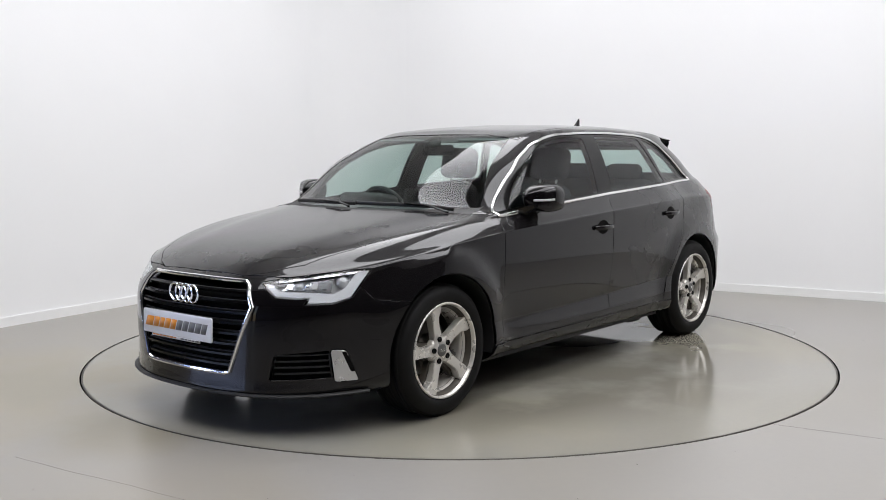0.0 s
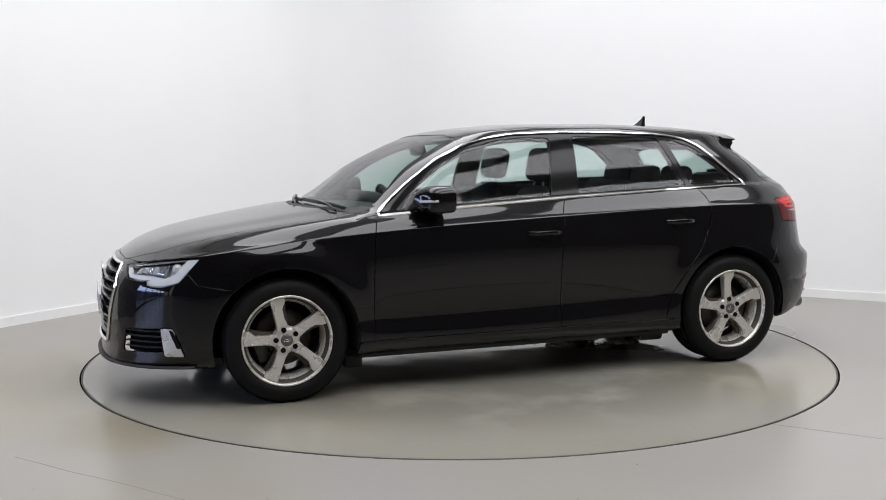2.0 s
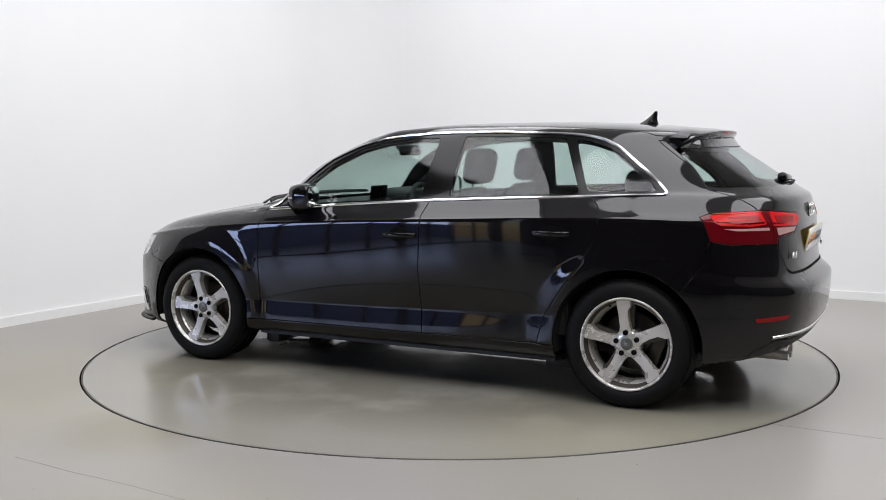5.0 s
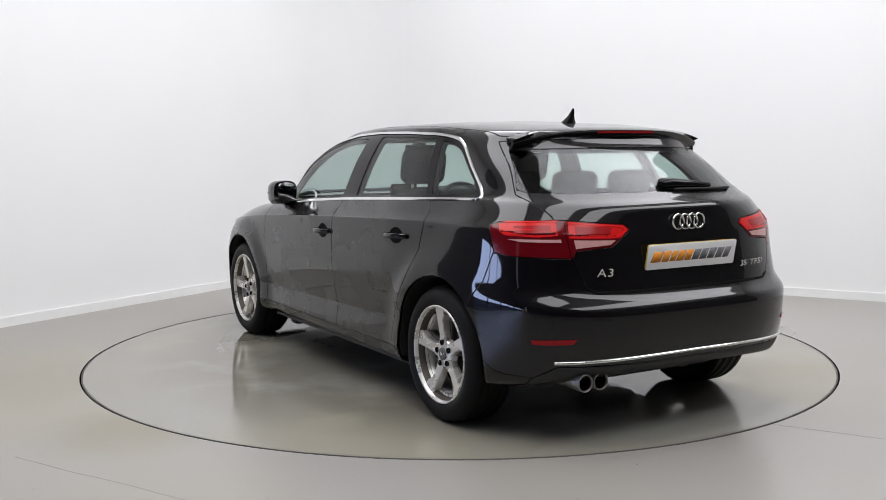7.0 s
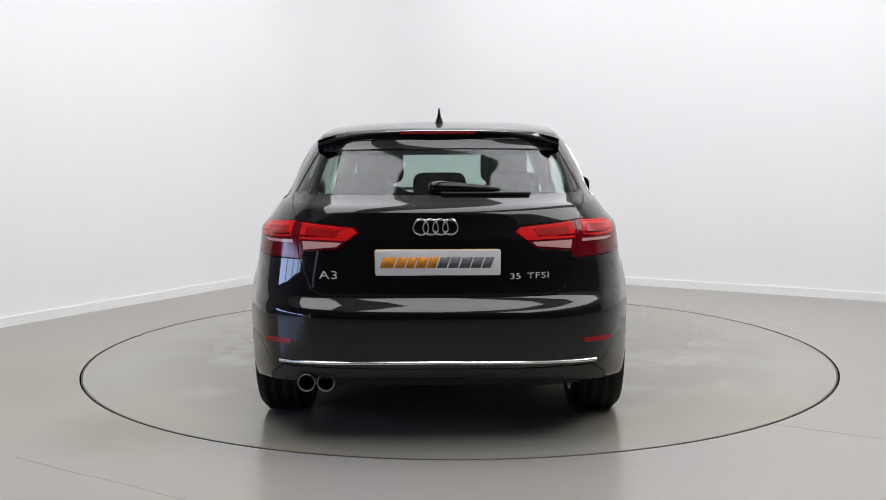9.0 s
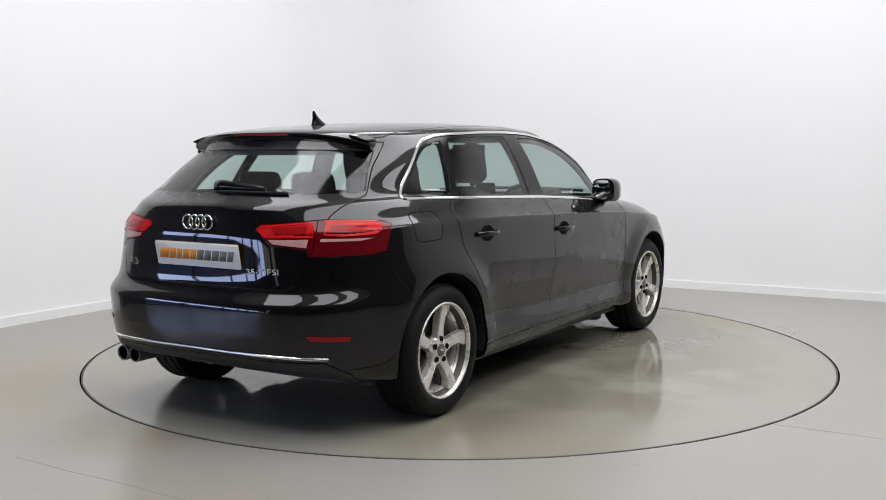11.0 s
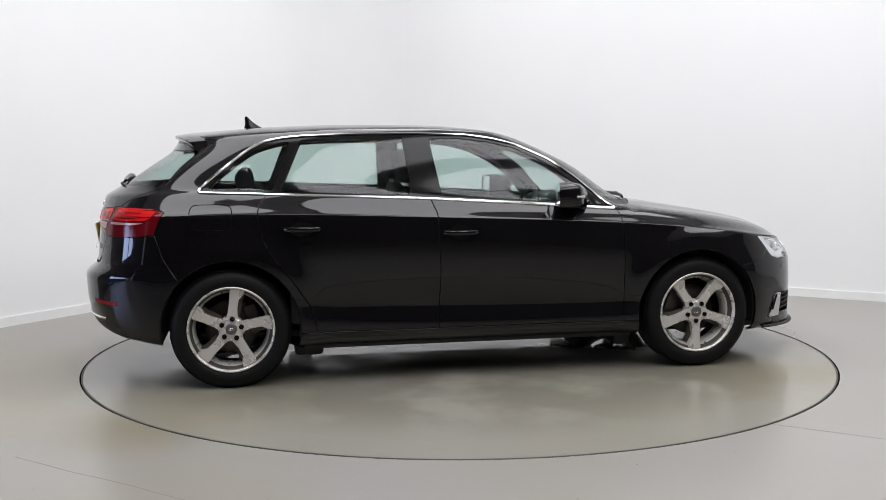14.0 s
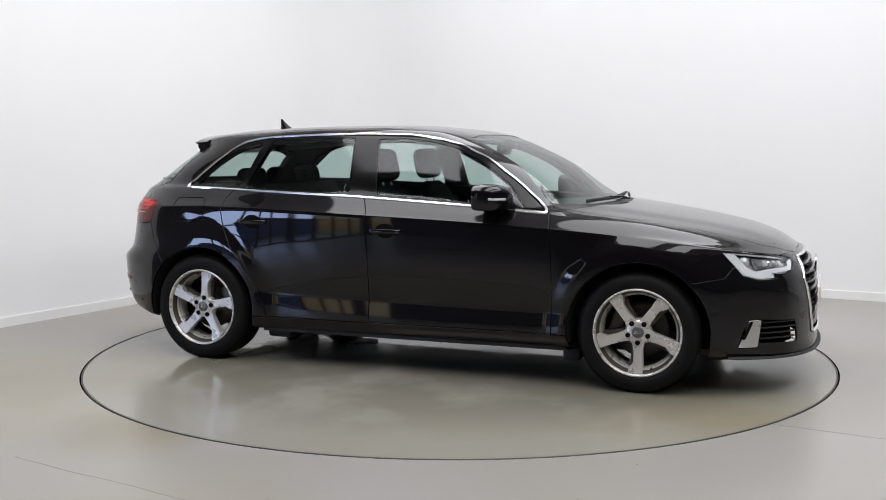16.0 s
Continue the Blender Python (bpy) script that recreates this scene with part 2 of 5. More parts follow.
# ---- the room ----
def slab(name, corners, z0, z1, mat, label, category):
    b = bmesh.new()
    lo = [b.verts.new((c.x, c.y, z0)) for c in corners]
    hi = [b.verts.new((c.x, c.y, z1)) for c in corners]
    n = len(corners)
    b.faces.new(lo)
    b.faces.new(hi)
    for k in range(n):
        b.faces.new((lo[k], lo[(k + 1) % n], hi[(k + 1) % n], hi[k]))
    bmesh.ops.recalc_face_normals(b, faces=b.faces[:])
    return tagged(finish(name, b, mat, smooth=False), label, category, kind="structure")


DISC_R = 2.245


def build_floor():
    b = bmesh.new()
    n = 128
    ring = [b.verts.new(((DISC_R + 0.0075) * math.cos(2 * math.pi * k / n), (DISC_R + 0.0075) * math.sin(2 * math.pi * k / n), 0)) for k in range(n)]
    outer = [b.verts.new((16 * math.cos(2 * math.pi * k / n), 16 * math.sin(2 * math.pi * k / n), 0)) for k in range(n)]
    low = [b.verts.new((v.co.x, v.co.y, -0.12)) for v in ring]
    for k in range(n):
        j = (k + 1) % n
        b.faces.new((ring[k], outer[k], outer[j], ring[j])).material_index = 0
        b.faces.new((low[k], ring[k], ring[j], low[j])).material_index = 1
    b.faces.new(low).material_index = 1
    bmesh.ops.recalc_face_normals(b, faces=b.faces[:])
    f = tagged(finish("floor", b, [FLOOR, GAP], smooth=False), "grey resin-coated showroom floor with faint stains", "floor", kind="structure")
    # hairline joints in the floor
    for (ax, ay), (bx, by) in (((-1.85, -2.20), (-0.95, -2.735)), ((-0.95, -2.735), (0.2, -3.42)), ((1.44, -1.735), (3.0, -2.62))):
        q, w = Vector((ax, ay, 0.0008)), Vector((bx, by, 0.0008))
        j = sweep([q + (w - q) * k / 6 + Vector((0.004 * math.sin(k * 2.1), 0.004 * math.cos(k * 1.7), 0)) for k in range(7)], 0.0006, 0.0003)
        part("joint", j, CRACK, f, "hairline crack in the floor")


def build_specks():
    """Grit and small chips scattered over the floor."""
    rnd = random.Random(4)
    b = bmesh.new()
    for _ in range(170):
        a, d = rnd.uniform(0, 2 * math.pi), rnd.uniform(2.3, 4.2)
        x, y, r = d * math.cos(a), d * math.sin(a), rnd.choice((.0012, .0016, .002, .0025, .004))
        if room_inside(x, y):
            b.faces.new([b.verts.new((x + r * rnd.uniform(.6, 1.3) * math.cos(k * 1.2566), y + r * rnd.uniform(.6, 1.3) * math.sin(k * 1.2566), .0009)) for k in range(5)])
    bmesh.ops.recalc_face_normals(b, faces=b.faces[:])
    tagged(finish("grit", b, CRACK, smooth=False), "dark grit specks scattered on the grey floor", "grit", kind="stuff")


def room_inside(x, y):
    q = Vector((x, y, 0)) - CORNER
    return q.dot(ALONG) > .3 and q.dot(DEEP) > .3


def build_disc():
    b = bmesh.new()
    n = 128
    prof = [(0.0, 0.0), (DISC_R - 0.012, 0.0), (DISC_R - 0.002, -0.002), (DISC_R, -0.008), (DISC_R, -0.08)]
    rings = [[b.verts.new((r * math.cos(2 * math.pi * k / n), r * math.sin(2 * math.pi * k / n), h)) for k in range(n)] for r, h in prof[1:]]
    b.faces.new(rings[0])
    for q, w in zip(rings, rings[1:]):
        for k in range(n):
            b.faces.new((q[k], w[k], w[(k + 1) % n], q[(k + 1) % n]))
    bmesh.ops.recalc_face_normals(b, faces=b.faces[:])
    for f in b.faces:
        f.material_index = int(min(v.co.z for v in f.verts) < -.004)
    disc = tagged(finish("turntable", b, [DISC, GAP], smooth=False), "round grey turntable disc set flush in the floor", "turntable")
    part("rim", lathe([(DISC_R - .010, -.004), (DISC_R - .010, .0012), (DISC_R - .0045, .0016), (DISC_R - .001, .0005), (DISC_R - .001, -.05)], 128), STEEL_EDGE, disc, "worn dark steel edge ring")
    return disc


def build_room():
    r = 0.7     # the far corner is rounded
    right = [room(r, 0), room(ROOM_A, 0)]

    def wall(name, pts, back, z1, mat, label, category="wall"):
        return slab(name, pts + [q + back for q in pts[::-1]], 0, z1, mat, label, category)
    wall("wall_right", right, -DEEP * 0.2, ROOM_H, WALL, "plain white painted studio wall")
    cv = [room(a, d) for a, d in [(r - r * math.sin(radians(90 * k / 16)), r - r * math.cos(radians(90 * k / 16))) for k in range(17)]]
    ctr = room(r, r)
    for name, rad0, rad1, z1, mat, label in (("wall_corner", 1.0, 1.3, ROOM_H, WALL, "white rounded studio wall corner"), ("baseboard", 0.977, 1.0, 0.072, BOARD, "white painted curved skirting board")):
        b = bmesh.new()
        for k in range(16):
            vs = [b.verts.new((ctr + (cv[i] - ctr) * s) + Vector((0, 0, z))) for z in (0, z1) for i, s in ((k, rad0), (k + 1, rad0), (k + 1, rad1), (k, rad1))]
            for f in ((0, 1, 5, 4), (3, 2, 6, 7), (4, 5, 6, 7), (0, 1, 2, 3)):
                b.faces.new([vs[i] for i in f])
        bmesh.ops.remove_doubles(b, verts=b.verts[:], dist=1e-4)
        bmesh.ops.recalc_face_normals(b, faces=b.faces[:])
        tagged(part(name, b, mat, None), label, "wall" if "wall" in name else "skirting", kind="structure")
    # left wall with a long glazed opening to daylight
    o0, o1, sill, head = 7.2, 16.6, 0.05, 1.60
    for d0, d1, z0, z1 in ((r, 5.6, 0, ROOM_H), (5.6, o0, 0, ROOM_H), (o1, ROOM_D, 0, ROOM_H), (o0, o1, head, ROOM_H)):
        pts = [left_line(d0), left_line(d1)]
        slab("wall_left", pts + [q - ALONG * 0.2 for q in pts[::-1]], z0, z1, WALL if d0 < 5 else DIM_WALL, "plain white painted studio wall" if d0 < 5 else "unseen wall of the hall, coloured dark", "wall")
    win = new("window_1")
    win.matrix_world = room_pose(-0.282, o0, 0, -1.6)
    tagged(win, "long low window with dark frames to blue light", "window", kind="structure")
    for k in range(9):
        part("mullion", box(.06, .05 if k % 4 else .22, head - sill, Matrix.Translation((0, -(o1 - o0) * k / 8, (head + sill) / 2)), .004), MATT_BLACK, win)
    for z in (sill / 2, .95, head - .03):
        part("window_frame", box(.07, o1 - o0, .05, Matrix.Translation((0, -(o1 - o0) / 2, z)), .004), MATT_BLACK, win)
    pts = [room(-2.4, o0 - 2.0), room(-2.4, o1 + 2.0)]
    slab("backdrop", pts + [q - ALONG * 0.05 for q in pts[::-1]], 1.12, 2.6, DAYLIGHT, "bright bluish daylight outside the window", "backdrop")
    # added glowing panel: dim blue under the bright band in the paint's reflections
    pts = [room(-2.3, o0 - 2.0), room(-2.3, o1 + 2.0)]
    slab("backdrop", pts + [q - ALONG * 0.05 for q in pts[::-1]], -0.1, 1.12, DIM_GLOW, "unseen dim blue glowing panel outside the window", "backdrop")
    pts = [room(-2.3, o0 - 2.0), room(-2.3, o1 + 2.0)]
    slab("ground", pts + [room(-0.46, o1 + 2.0), room(-0.18, o0 - 2.0)], -0.1, -0.004, FLOOR, "grey yard outside the window", "ground")
    # unseen side of the hall behind the camera, its dimness put into the colour
    pts = [room(0, ROOM_D), room(ROOM_A, ROOM_D)]
    slab("wall_back", pts + [q + DEEP * 0.2 for q in pts[::-1]], 0, ROOM_H, DIM_WALL, "unseen wall behind the camera, coloured dark", "wall")
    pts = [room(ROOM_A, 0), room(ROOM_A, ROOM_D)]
    slab("wall_side", pts + [q + ALONG * 0.2 for q in pts[::-1]], 0, ROOM_H, DIM_WALL, "unseen side wall, coloured dark", "wall")
    for d0, d1, mat, label in ((-0.3, 8.6, CEILING, "plain matt white ceiling"), (8.6, ROOM_D + .2, DIM_WALL, "unseen ceiling over the rest of the hall, coloured dark")):
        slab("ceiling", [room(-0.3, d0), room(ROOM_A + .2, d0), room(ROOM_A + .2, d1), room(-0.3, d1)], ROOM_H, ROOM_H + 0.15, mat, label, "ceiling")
    # skirting boards
    for q, w, back in ((room(r, 0), room(ROOM_A, 0), DEEP), (left_line(r), left_line(5.6), ALONG)):
        b = bmesh.new()
        mid, d = (q + w) / 2, (w - q)
        box(d.length, 0.016, 0.072, Matrix.Translation(mid + back * 0.008 + Vector((0, 0, 0.036))) @ Matrix.Rotation(math.atan2(d.y, d.x), 4, "Z"), bm=b)
        es = [e for e in b.edges if all(v.co.z > 0.07 for v in e.verts)]
        bmesh.ops.bevel(b, geom=es, offset=0.004, segments=2, affect="EDGES")
        tagged(finish("baseboard", b, BOARD, smooth=False), "white painted skirting board with scuffs", "skirting", kind="structure")
    # ceiling light housings
    for a, d in LAMPS:
        e = new("ceiling_light")
        e.matrix_world = room_pose(a, d, ROOM_H)
        tagged(e, "long white rectangular ceiling softbox light", "ceiling light", "ceiling lights")
        part("housing", box(1.8, 7.3, 0.2, Matrix.Translation((0, 0, -0.1)), 0.01), BOARD, e)


build_floor()
build_specks()
build_room()
TURNTABLE = build_disc()


# ---- car body surface ----
def smooth_curve(x, xs, ys):
    """Monotone cubic through a few knots (xs rising)."""
    xs, ys = np.array(xs, float), np.array(ys, float)
    h, d = np.diff(xs), np.diff(ys) / np.diff(xs)
    m = np.zeros(len(xs))
    m[0], m[-1] = d[0], d[-1]
    for i in range(1, len(xs) - 1):
        if d[i - 1] * d[i] > 0:
            w1, w2 = 2 * h[i] + h[i - 1], h[i] + 2 * h[i - 1]
            m[i] = (w1 + w2) / (w1 / d[i - 1] + w2 / d[i])
    x = np.clip(np.array(x, float), xs[0], xs[-1])
    i = np.clip(np.searchsorted(xs, x) - 1, 0, len(xs) - 2)
    s = (x - xs[i]) / h[i]
    return ((1 + 2 * s) * (1 - s) ** 2 * ys[i] + s * (1 - s) ** 2 * h[i] * m[i]
            + s * s * (3 - 2 * s) * ys[i + 1] + s * s * (s - 1) * h[i] * m[i + 1])


NF, NS, NR = 26, 100, 26


def contour(front, rear, width, nf, nr, height, xa=1.32, xb=-1.32):
    """One level line of the left half: front centre, round the corner, along the side, to the rear centre.
    width and height are knots over x."""
    tf = np.linspace(0, 1, NF + 1)[:-1]
    ts = np.linspace(0, 1, NS + 1)
    tr = np.linspace(0, 1, NR + 1)[1:]
    wf, wr = smooth_curve(xa, *width), smooth_curve(xb, *width)
    a = np.radians(90 * (0.75 * tf + 0.25 * tf ** 2))
    xf, yf = xa + (front - xa) * np.cos(a) ** (2 / nf), wf * np.sin(a) ** (2 / nf)
    x1 = xa + (xb - xa) * ts
    y1 = smooth_curve(x1, *width)
    b = np.radians(90 * (1 - (0.75 * (1 - tr) + 0.25 * (1 - tr) ** 2)))
    xr, yr = xb + (rear - xb) * np.sin(b) ** (2 / nr), wr * np.cos(b) ** (2 / nr)
    yr[-1] = 0.0
    x, y = np.concatenate([xf, x1, xr]), np.concatenate([yf, y1, yr])
    return np.stack([x, y, smooth_curve(x, *height)], 1)


def body_rows():
    side = [-1.32, -0.8, 0.0, 0.8, 1.32]
    rows = []
    rows.append(contour(2.09, -1.96, (side, [.78, .77, .77, .77, .78]), 2.6, 3.4, ([-2, -1.8, -1.5, -.8, .8, 1.6, 2.1], [.300, .245, .22, .20, .20, .185, .165])))
    rows.append(contour(2.185, -2.05, (side, [.83, .835, .835, .835, .83]), 2.6, 3.4, ([-2.1, -1.85, -1.5, -.8, .8, 1.6, 2.2], [.322, .272, .245, .225, .23, .215, .195])))
    rows.append(contour(2.180, -2.10, (side, [.842, .858, .862, .862, .855]), 2.5, 3.4, ([-2.1, -1.5, -.8, .8, 1.6, 2.2], [.36, .34, .295, .285, .28, .265])))
    rows.append(contour(2.180, -2.125, (side, [.846, .850, .850, .852, .862]), 2.5, 3.4, ([-2.1, -1.5, -.8, .8, 1.6, 2.2], [.47, .46, .43, .40, .42, .44])))
    rows.append(contour(2.1798, -2.1255, (side, [.846, .8515, .8515, .8535, .862]), 2.5, 3.4, ([-2.1, -1.5, -.8, .8, 1.6, 2.2], [.479, .469, .439, .409, .429, .449])))
    rows.append(contour(2.170, -2.130, (side, [.850, .872, .878, .874, .868]), 2.5, 3.4, ([-2.1, -1.5, -.8, .8, 1.6, 2.2], [.585, .60, .60, .575, .57, .56])))
    rows.append(contour(2.140, -2.065, (side, [.846, .878, .884, .878, .866]), 2.45, 3.3, ([-2.1, -1.5, -.8, .8, 1.6, 2.2], [.665, .70, .71, .67, .645, .645])))
    rows.append(contour(2.095, -2.050, (side, [.825, .871, .880, .872, .850]), 2.4, 3.0, ([-2.1, -1.8, -1.2, -.2, .84, 1.3, 1.75, 2.1], [.89, .915, .925, .895, .845, .805, .745, .690])))
    rows.append(contour(2.092, -2.049, (side, [.821, .8655, .8745, .8665, .846]), 2.4, 3.0, ([-2.1, -1.8, -1.2, -.2, .84, 1.3, 1.75, 2.1], [.893, .922, .932, .902, .852, .811, .749, .693])))
    rows.append(contour(2.050, -2.035, (side, [.798, .848, .856, .843, .808]), 2.35, 2.9, ([-2.1, -1.8, -1.2, -.2, .84, 1.3, 1.75, 2.1], [.955, .955, .955, .930, .886, .848, .786, .733])))
    rows.append(contour(1.86, -2.025, (side, [.738, .809, .820, .806, .738], ), 2.3, 2.8, ([-2.1, -1.8, -1.45, -1.1, -.25, .36, .82, 1.3, 1.75, 2.05], [1.0, 1.02, 1.035, 1.022, .990, .952, .924, .889, .840, .797])))
    rows.append(contour(1.09, -1.955, ([-1.32, -.9, 0, .62], [.708, .780, .796, .786]), 2.4, 2.8, ([-2, -1.45, -1.1, -.25, .36, .82, 1.12], [1.055, 1.06, 1.048, 1.015, .975, .945, .945]), xa=.62, xb=-1.32))
    rows.append(contour(.688, -1.79, ([-1.2, -.8, 0, .36], [.664, .708, .722, .706]), 2.6, 2.9, ([-1.8, -1.2, -.4, .3, .72], [1.165, 1.195, 1.20, 1.19, 1.18]), xa=.36, xb=-1.20))
    rows.append(contour(.345, -1.635, ([-1.1, -.8, -.3, .10], [.602, .624, .632, .612]), 2.8, 3.0, ([-1.65, -1.1, -.6, -.2, .1, .37], [1.275, 1.318, 1.338, 1.340, 1.325, 1.335]), xa=.10, xb=-1.10))
    rows.append(contour(.25, -1.600, ([-1.1, -.8, -.3, .02], [.550, .572, .580, .562]), 2.8, 3.2, ([-1.6, -1.1, -.6, -.2, .02, .27], [1.330, 1.360, 1.378, 1.378, 1.368, 1.356]), xa=.02, xb=-1.10))
    rows.append(contour(.18, -1.58, ([-1.1, -.8, -.3, -.05], [.30, .31, .315, .31]), 2.8, 3.0, ([-1.58, -1.1, -.6, -.2, .18], [1.354, 1.392, 1.405, 1.401, 1.374]), xa=-.05, xb=-1.10))
    n = NF + NS + NR + 1
    x = np.linspace(.13, -1.55, n)
    rows.append(np.stack([x, np.zeros(n), smooth_curve(x, [-1.56, -1.1, -.6, -.2, .14], [1.362, 1.399, 1.413, 1.408, 1.382])], 1))
    return np.array(rows)


def body_surface(steps=4):
    """Fine grid (rows, columns, 3) of the left half of the skin."""
    c = body_rows()
    d = np.linalg.norm(np.diff(c, axis=0), axis=2)
    s = np.concatenate([np.zeros((1, c.shape[1])), np.cumsum(np.maximum(d, 1e-4) ** .5, 0)])
    out = np.empty(((len(c) - 1) * steps + 1, c.shape[1], 3))
    for j in range(c.shape[1]):
        q = np.concatenate([np.linspace(s[i, j], s[i + 1, j], steps, endpoint=False) for i in range(len(c) - 1)] + [s[-1:, j]])
        for k in range(3):
            out[:, j, k] = smooth_curve(q, s[:, j], c[:, j, k])
    # even out the bonnet between the shoulder crease and the windscreen
    if steps > 1:
        lo, hi = 8 * steps, 11 * steps
        last = int(np.sum(out[lo, :, 0] > .95))
        for _ in range(24):
            b = out[lo:hi + 1, :last + 1].copy()
            left = np.concatenate([b[:, 1:2] * np.array([1, -1, 1]), b[:, :-2]], 1)
            mid, right = b[:, :-1], b[:, 1:]
            flat = (left + 2 * mid + right) / 4
            out[lo + 1:hi, :last] = (flat[:-2] + 2 * flat[1:-1] + flat[2:]) / 4
            out[lo:hi + 1, 0, 1] = 0
    # raised middle of the bonnet, edged by two soft creases
    edge = np.interp(out[..., 0], [.9, 1.4, 2.0], [.56, .49, .35])
    on = np.clip((out[..., 0] - .98) / .15, 0, 1) * np.clip((2.02 - out[..., 0]) / .2, 0, 1) * (out[..., 2] < .97) * (out[..., 2] > .70)
    out[..., 2] += .009 * on / (1 + np.exp(-(edge - np.abs(out[..., 1])) / .014))
    # flared wheel arches
    for wx in (1.3185, -1.3185):
        r = np.hypot(out[..., 0] - wx, out[..., 2] - .317)
        up = np.clip((out[..., 2] - .317) / np.maximum(r, .05), 0, 1)
        f = np.clip((.505 - r) / (.125 - .060 * up ** 2), 0, 1)
        f = f * f * (3 - 2 * f) * np.clip((out[..., 1] - .6) / .15, 0, 1)
        out[..., 1] += (.027 if wx > 0 else .022) * f
    out[:, 0, 1] = out[:, -1, 1] = 0
    return out



WHEEL_X, WHEEL_R, ARCH_R = 1.3185, 0.317, 0.368
S = 0.70710678


def side_view(v):
    return v[0], v[2]


def end_view(v):
    return abs(v[1]), v[2]


def plan_view(v):
    return v[0], abs(v[1])


def front_corner(v):
    return (abs(v[1]) - v[0] + 1.9) * S, v[2]


def rear_corner(v):
    return (-v[0] - abs(v[1])) * S, v[2]


AXIS = {side_view: ((1, 0, 0), (0, 0, 1), (0, 1, 0)), end_view: ((0, 1, 0), (0, 0, 1), (1, 0, 0)), plan_view: ((1, 0, 0), (0, 1, 0), (0, 0, 1)),
        front_corner: ((-S, S, 0), (0, 0, 1), (S, S, 0)), rear_corner: ((-S, -S, 0), (0, 0, 1), (-S, S, 0))}


def circle(cx, cz, r, a0=0, a1=360, n=48):
    return [(cx + r * math.cos(radians(a0 + (a1 - a0) * k / n)), cz + r * math.sin(radians(a0 + (a1 - a0) * k / n))) for k in range(n + (a1 - a0 != 360))]


def rounded(poly, r=0.02, n=4):
    """A polygon with its corners cut round."""
    out = []
    m = len(poly)
    for k in range(m):
        p0, p1, p2 = (Vector(poly[(k + j) % m]) for j in (-1, 0, 1))
        a = p1 + (p0 - p1).normalized() * min(r, (p0 - p1).length * 0.45)
        c = p1 + (p2 - p1).normalized() * min(r, (p2 - p1).length * 0.45)
        for i in range(n + 1):
            s = i / n
            q = a * (1 - s) ** 2 + p1 * 2 * s * (1 - s) + c * s * s
            out.append((q.x, q.y))
    return out


# outlines of the panels on the skin
DAYLIGHT_LINE = rounded([(.835, .922), (.36, .958), (-.25, .995), (-.86, 1.020), (-1.11, 1.028), (-1.485, 1.040), (-1.42, 1.105), (-1.30, 1.20), (-1.20, 1.275), (-1.12, 1.312), (-1.02, 1.330), (-.90, 1.340), (-.6, 1.350),
                         (-.3, 1.352), (0, 1.341), (.15, 1.320), (.30, 1.282), (.47, 1.205), (.63, 1.092)], .03)
WIN_FRONT = rounded([(.70, .950), (.36, .976), (-.165, 1.008), (-.215, 1.322), (-.05, 1.325), (.12, 1.306), (.28, 1.266), (.44, 1.190), (.60, 1.075)], .018)
WIN_REAR = rounded([(-.335, 1.016), (-.86, 1.038), (-1.045, 1.044), (-.925, 1.318), (-.6, 1.330), (-.365, 1.332)], .018)
WIN_QUARTER = rounded([(-1.085, 1.050), (-1.425, 1.058), (-1.37, 1.115), (-1.27, 1.195), (-1.17, 1.262), (-1.05, 1.302), (-.985, 1.310)], .02)
DOOR_FRONT = [(.865, .285), (.868, .60), (.860, .83), (.838, .92), (.36, .957), (-.235, .994), (-.205, .92), (-.190, .61), (-.200, .285)]
DOOR_REAR = [(-.200, .285), (-.190, .61), (-.205, .92), (-.235, .994), (-.86, 1.019), (-1.115, 1.027), (-1.155, .98), (-1.17, .92), (-1.145, .80), (-1.09, .70), (-.985, .56), (-.905, .44), (-.87, .33), (-.86, .285)]
WINDSCREEN = [(0, .956), (.45, .958), (.690, .968), (.622, 1.10), (.548, 1.25), (.500, 1.325), (.33, 1.344), (0, 1.347), (-.1, 1.347), (-.1, .956)]
REAR_GLASS = [(-.1, 1.074), (.62, 1.074), (.642, 1.086), (.590, 1.20), (.560, 1.262), (.2, 1.268), (-.1, 1.270)]
HATCH = [(-.1, .664), (.49, .664), (.535, .69), (.585, .81), (.605, .90), (.618, .985), (.655, 1.065), (.602, 1.20), (.565, 1.30), (-.1, 1.32)]
GRILLE = [(-.1, .688), (.335, .686), (.362, .672), (.415, .580), (.302, .288), (.28, .280), (-.1, .280)]
HEADLIGHT = [(.183, .686), (.238, .627), (.355, .620), (.392, .624), (.374, .598), (.496, .598), (.582, .620), (.672, .742), (.56, .737), (.42, .722), (.30, .706)]
TAIL = [(.612, .940), (.66, .956), (.915, .966), (1.18, .946), (1.206, .922), (1.14, .853), (.995, .838), (.985, .808), (.72, .813), (.640, .826)]
TAIL_SPLIT = [(.930, 1.0), (.985, .78)]
HOOD = [(.5, -.1), (1.135, -.1), (1.09, .30), (.985, .60), (.925, .715), (1.10, .722), (1.40, .688), (1.70, .628), (1.90, .53), (2.005, .40), (2.055, .30), (2.075, -.1)]
FOG = rounded([(.484, .396), (.552, .394), (.606, .254), (.500, .254)], .012)
INTAKE = rounded([(.24, .375), (.478, .392), (.492, .275), (.21, .262)], .015)
FUEL_FLAP = rounded([(-1.30, .845), (-1.30, .978), (-1.52, .978), (-1.52, .845)], .045)
BUMPER_FRONT = [(1.55, .10), (1.58, .585), (1.74, .61), (1.78, .66), (1.9, .70), (2.02, .71), (2.4, .71), (2.4, .10)]
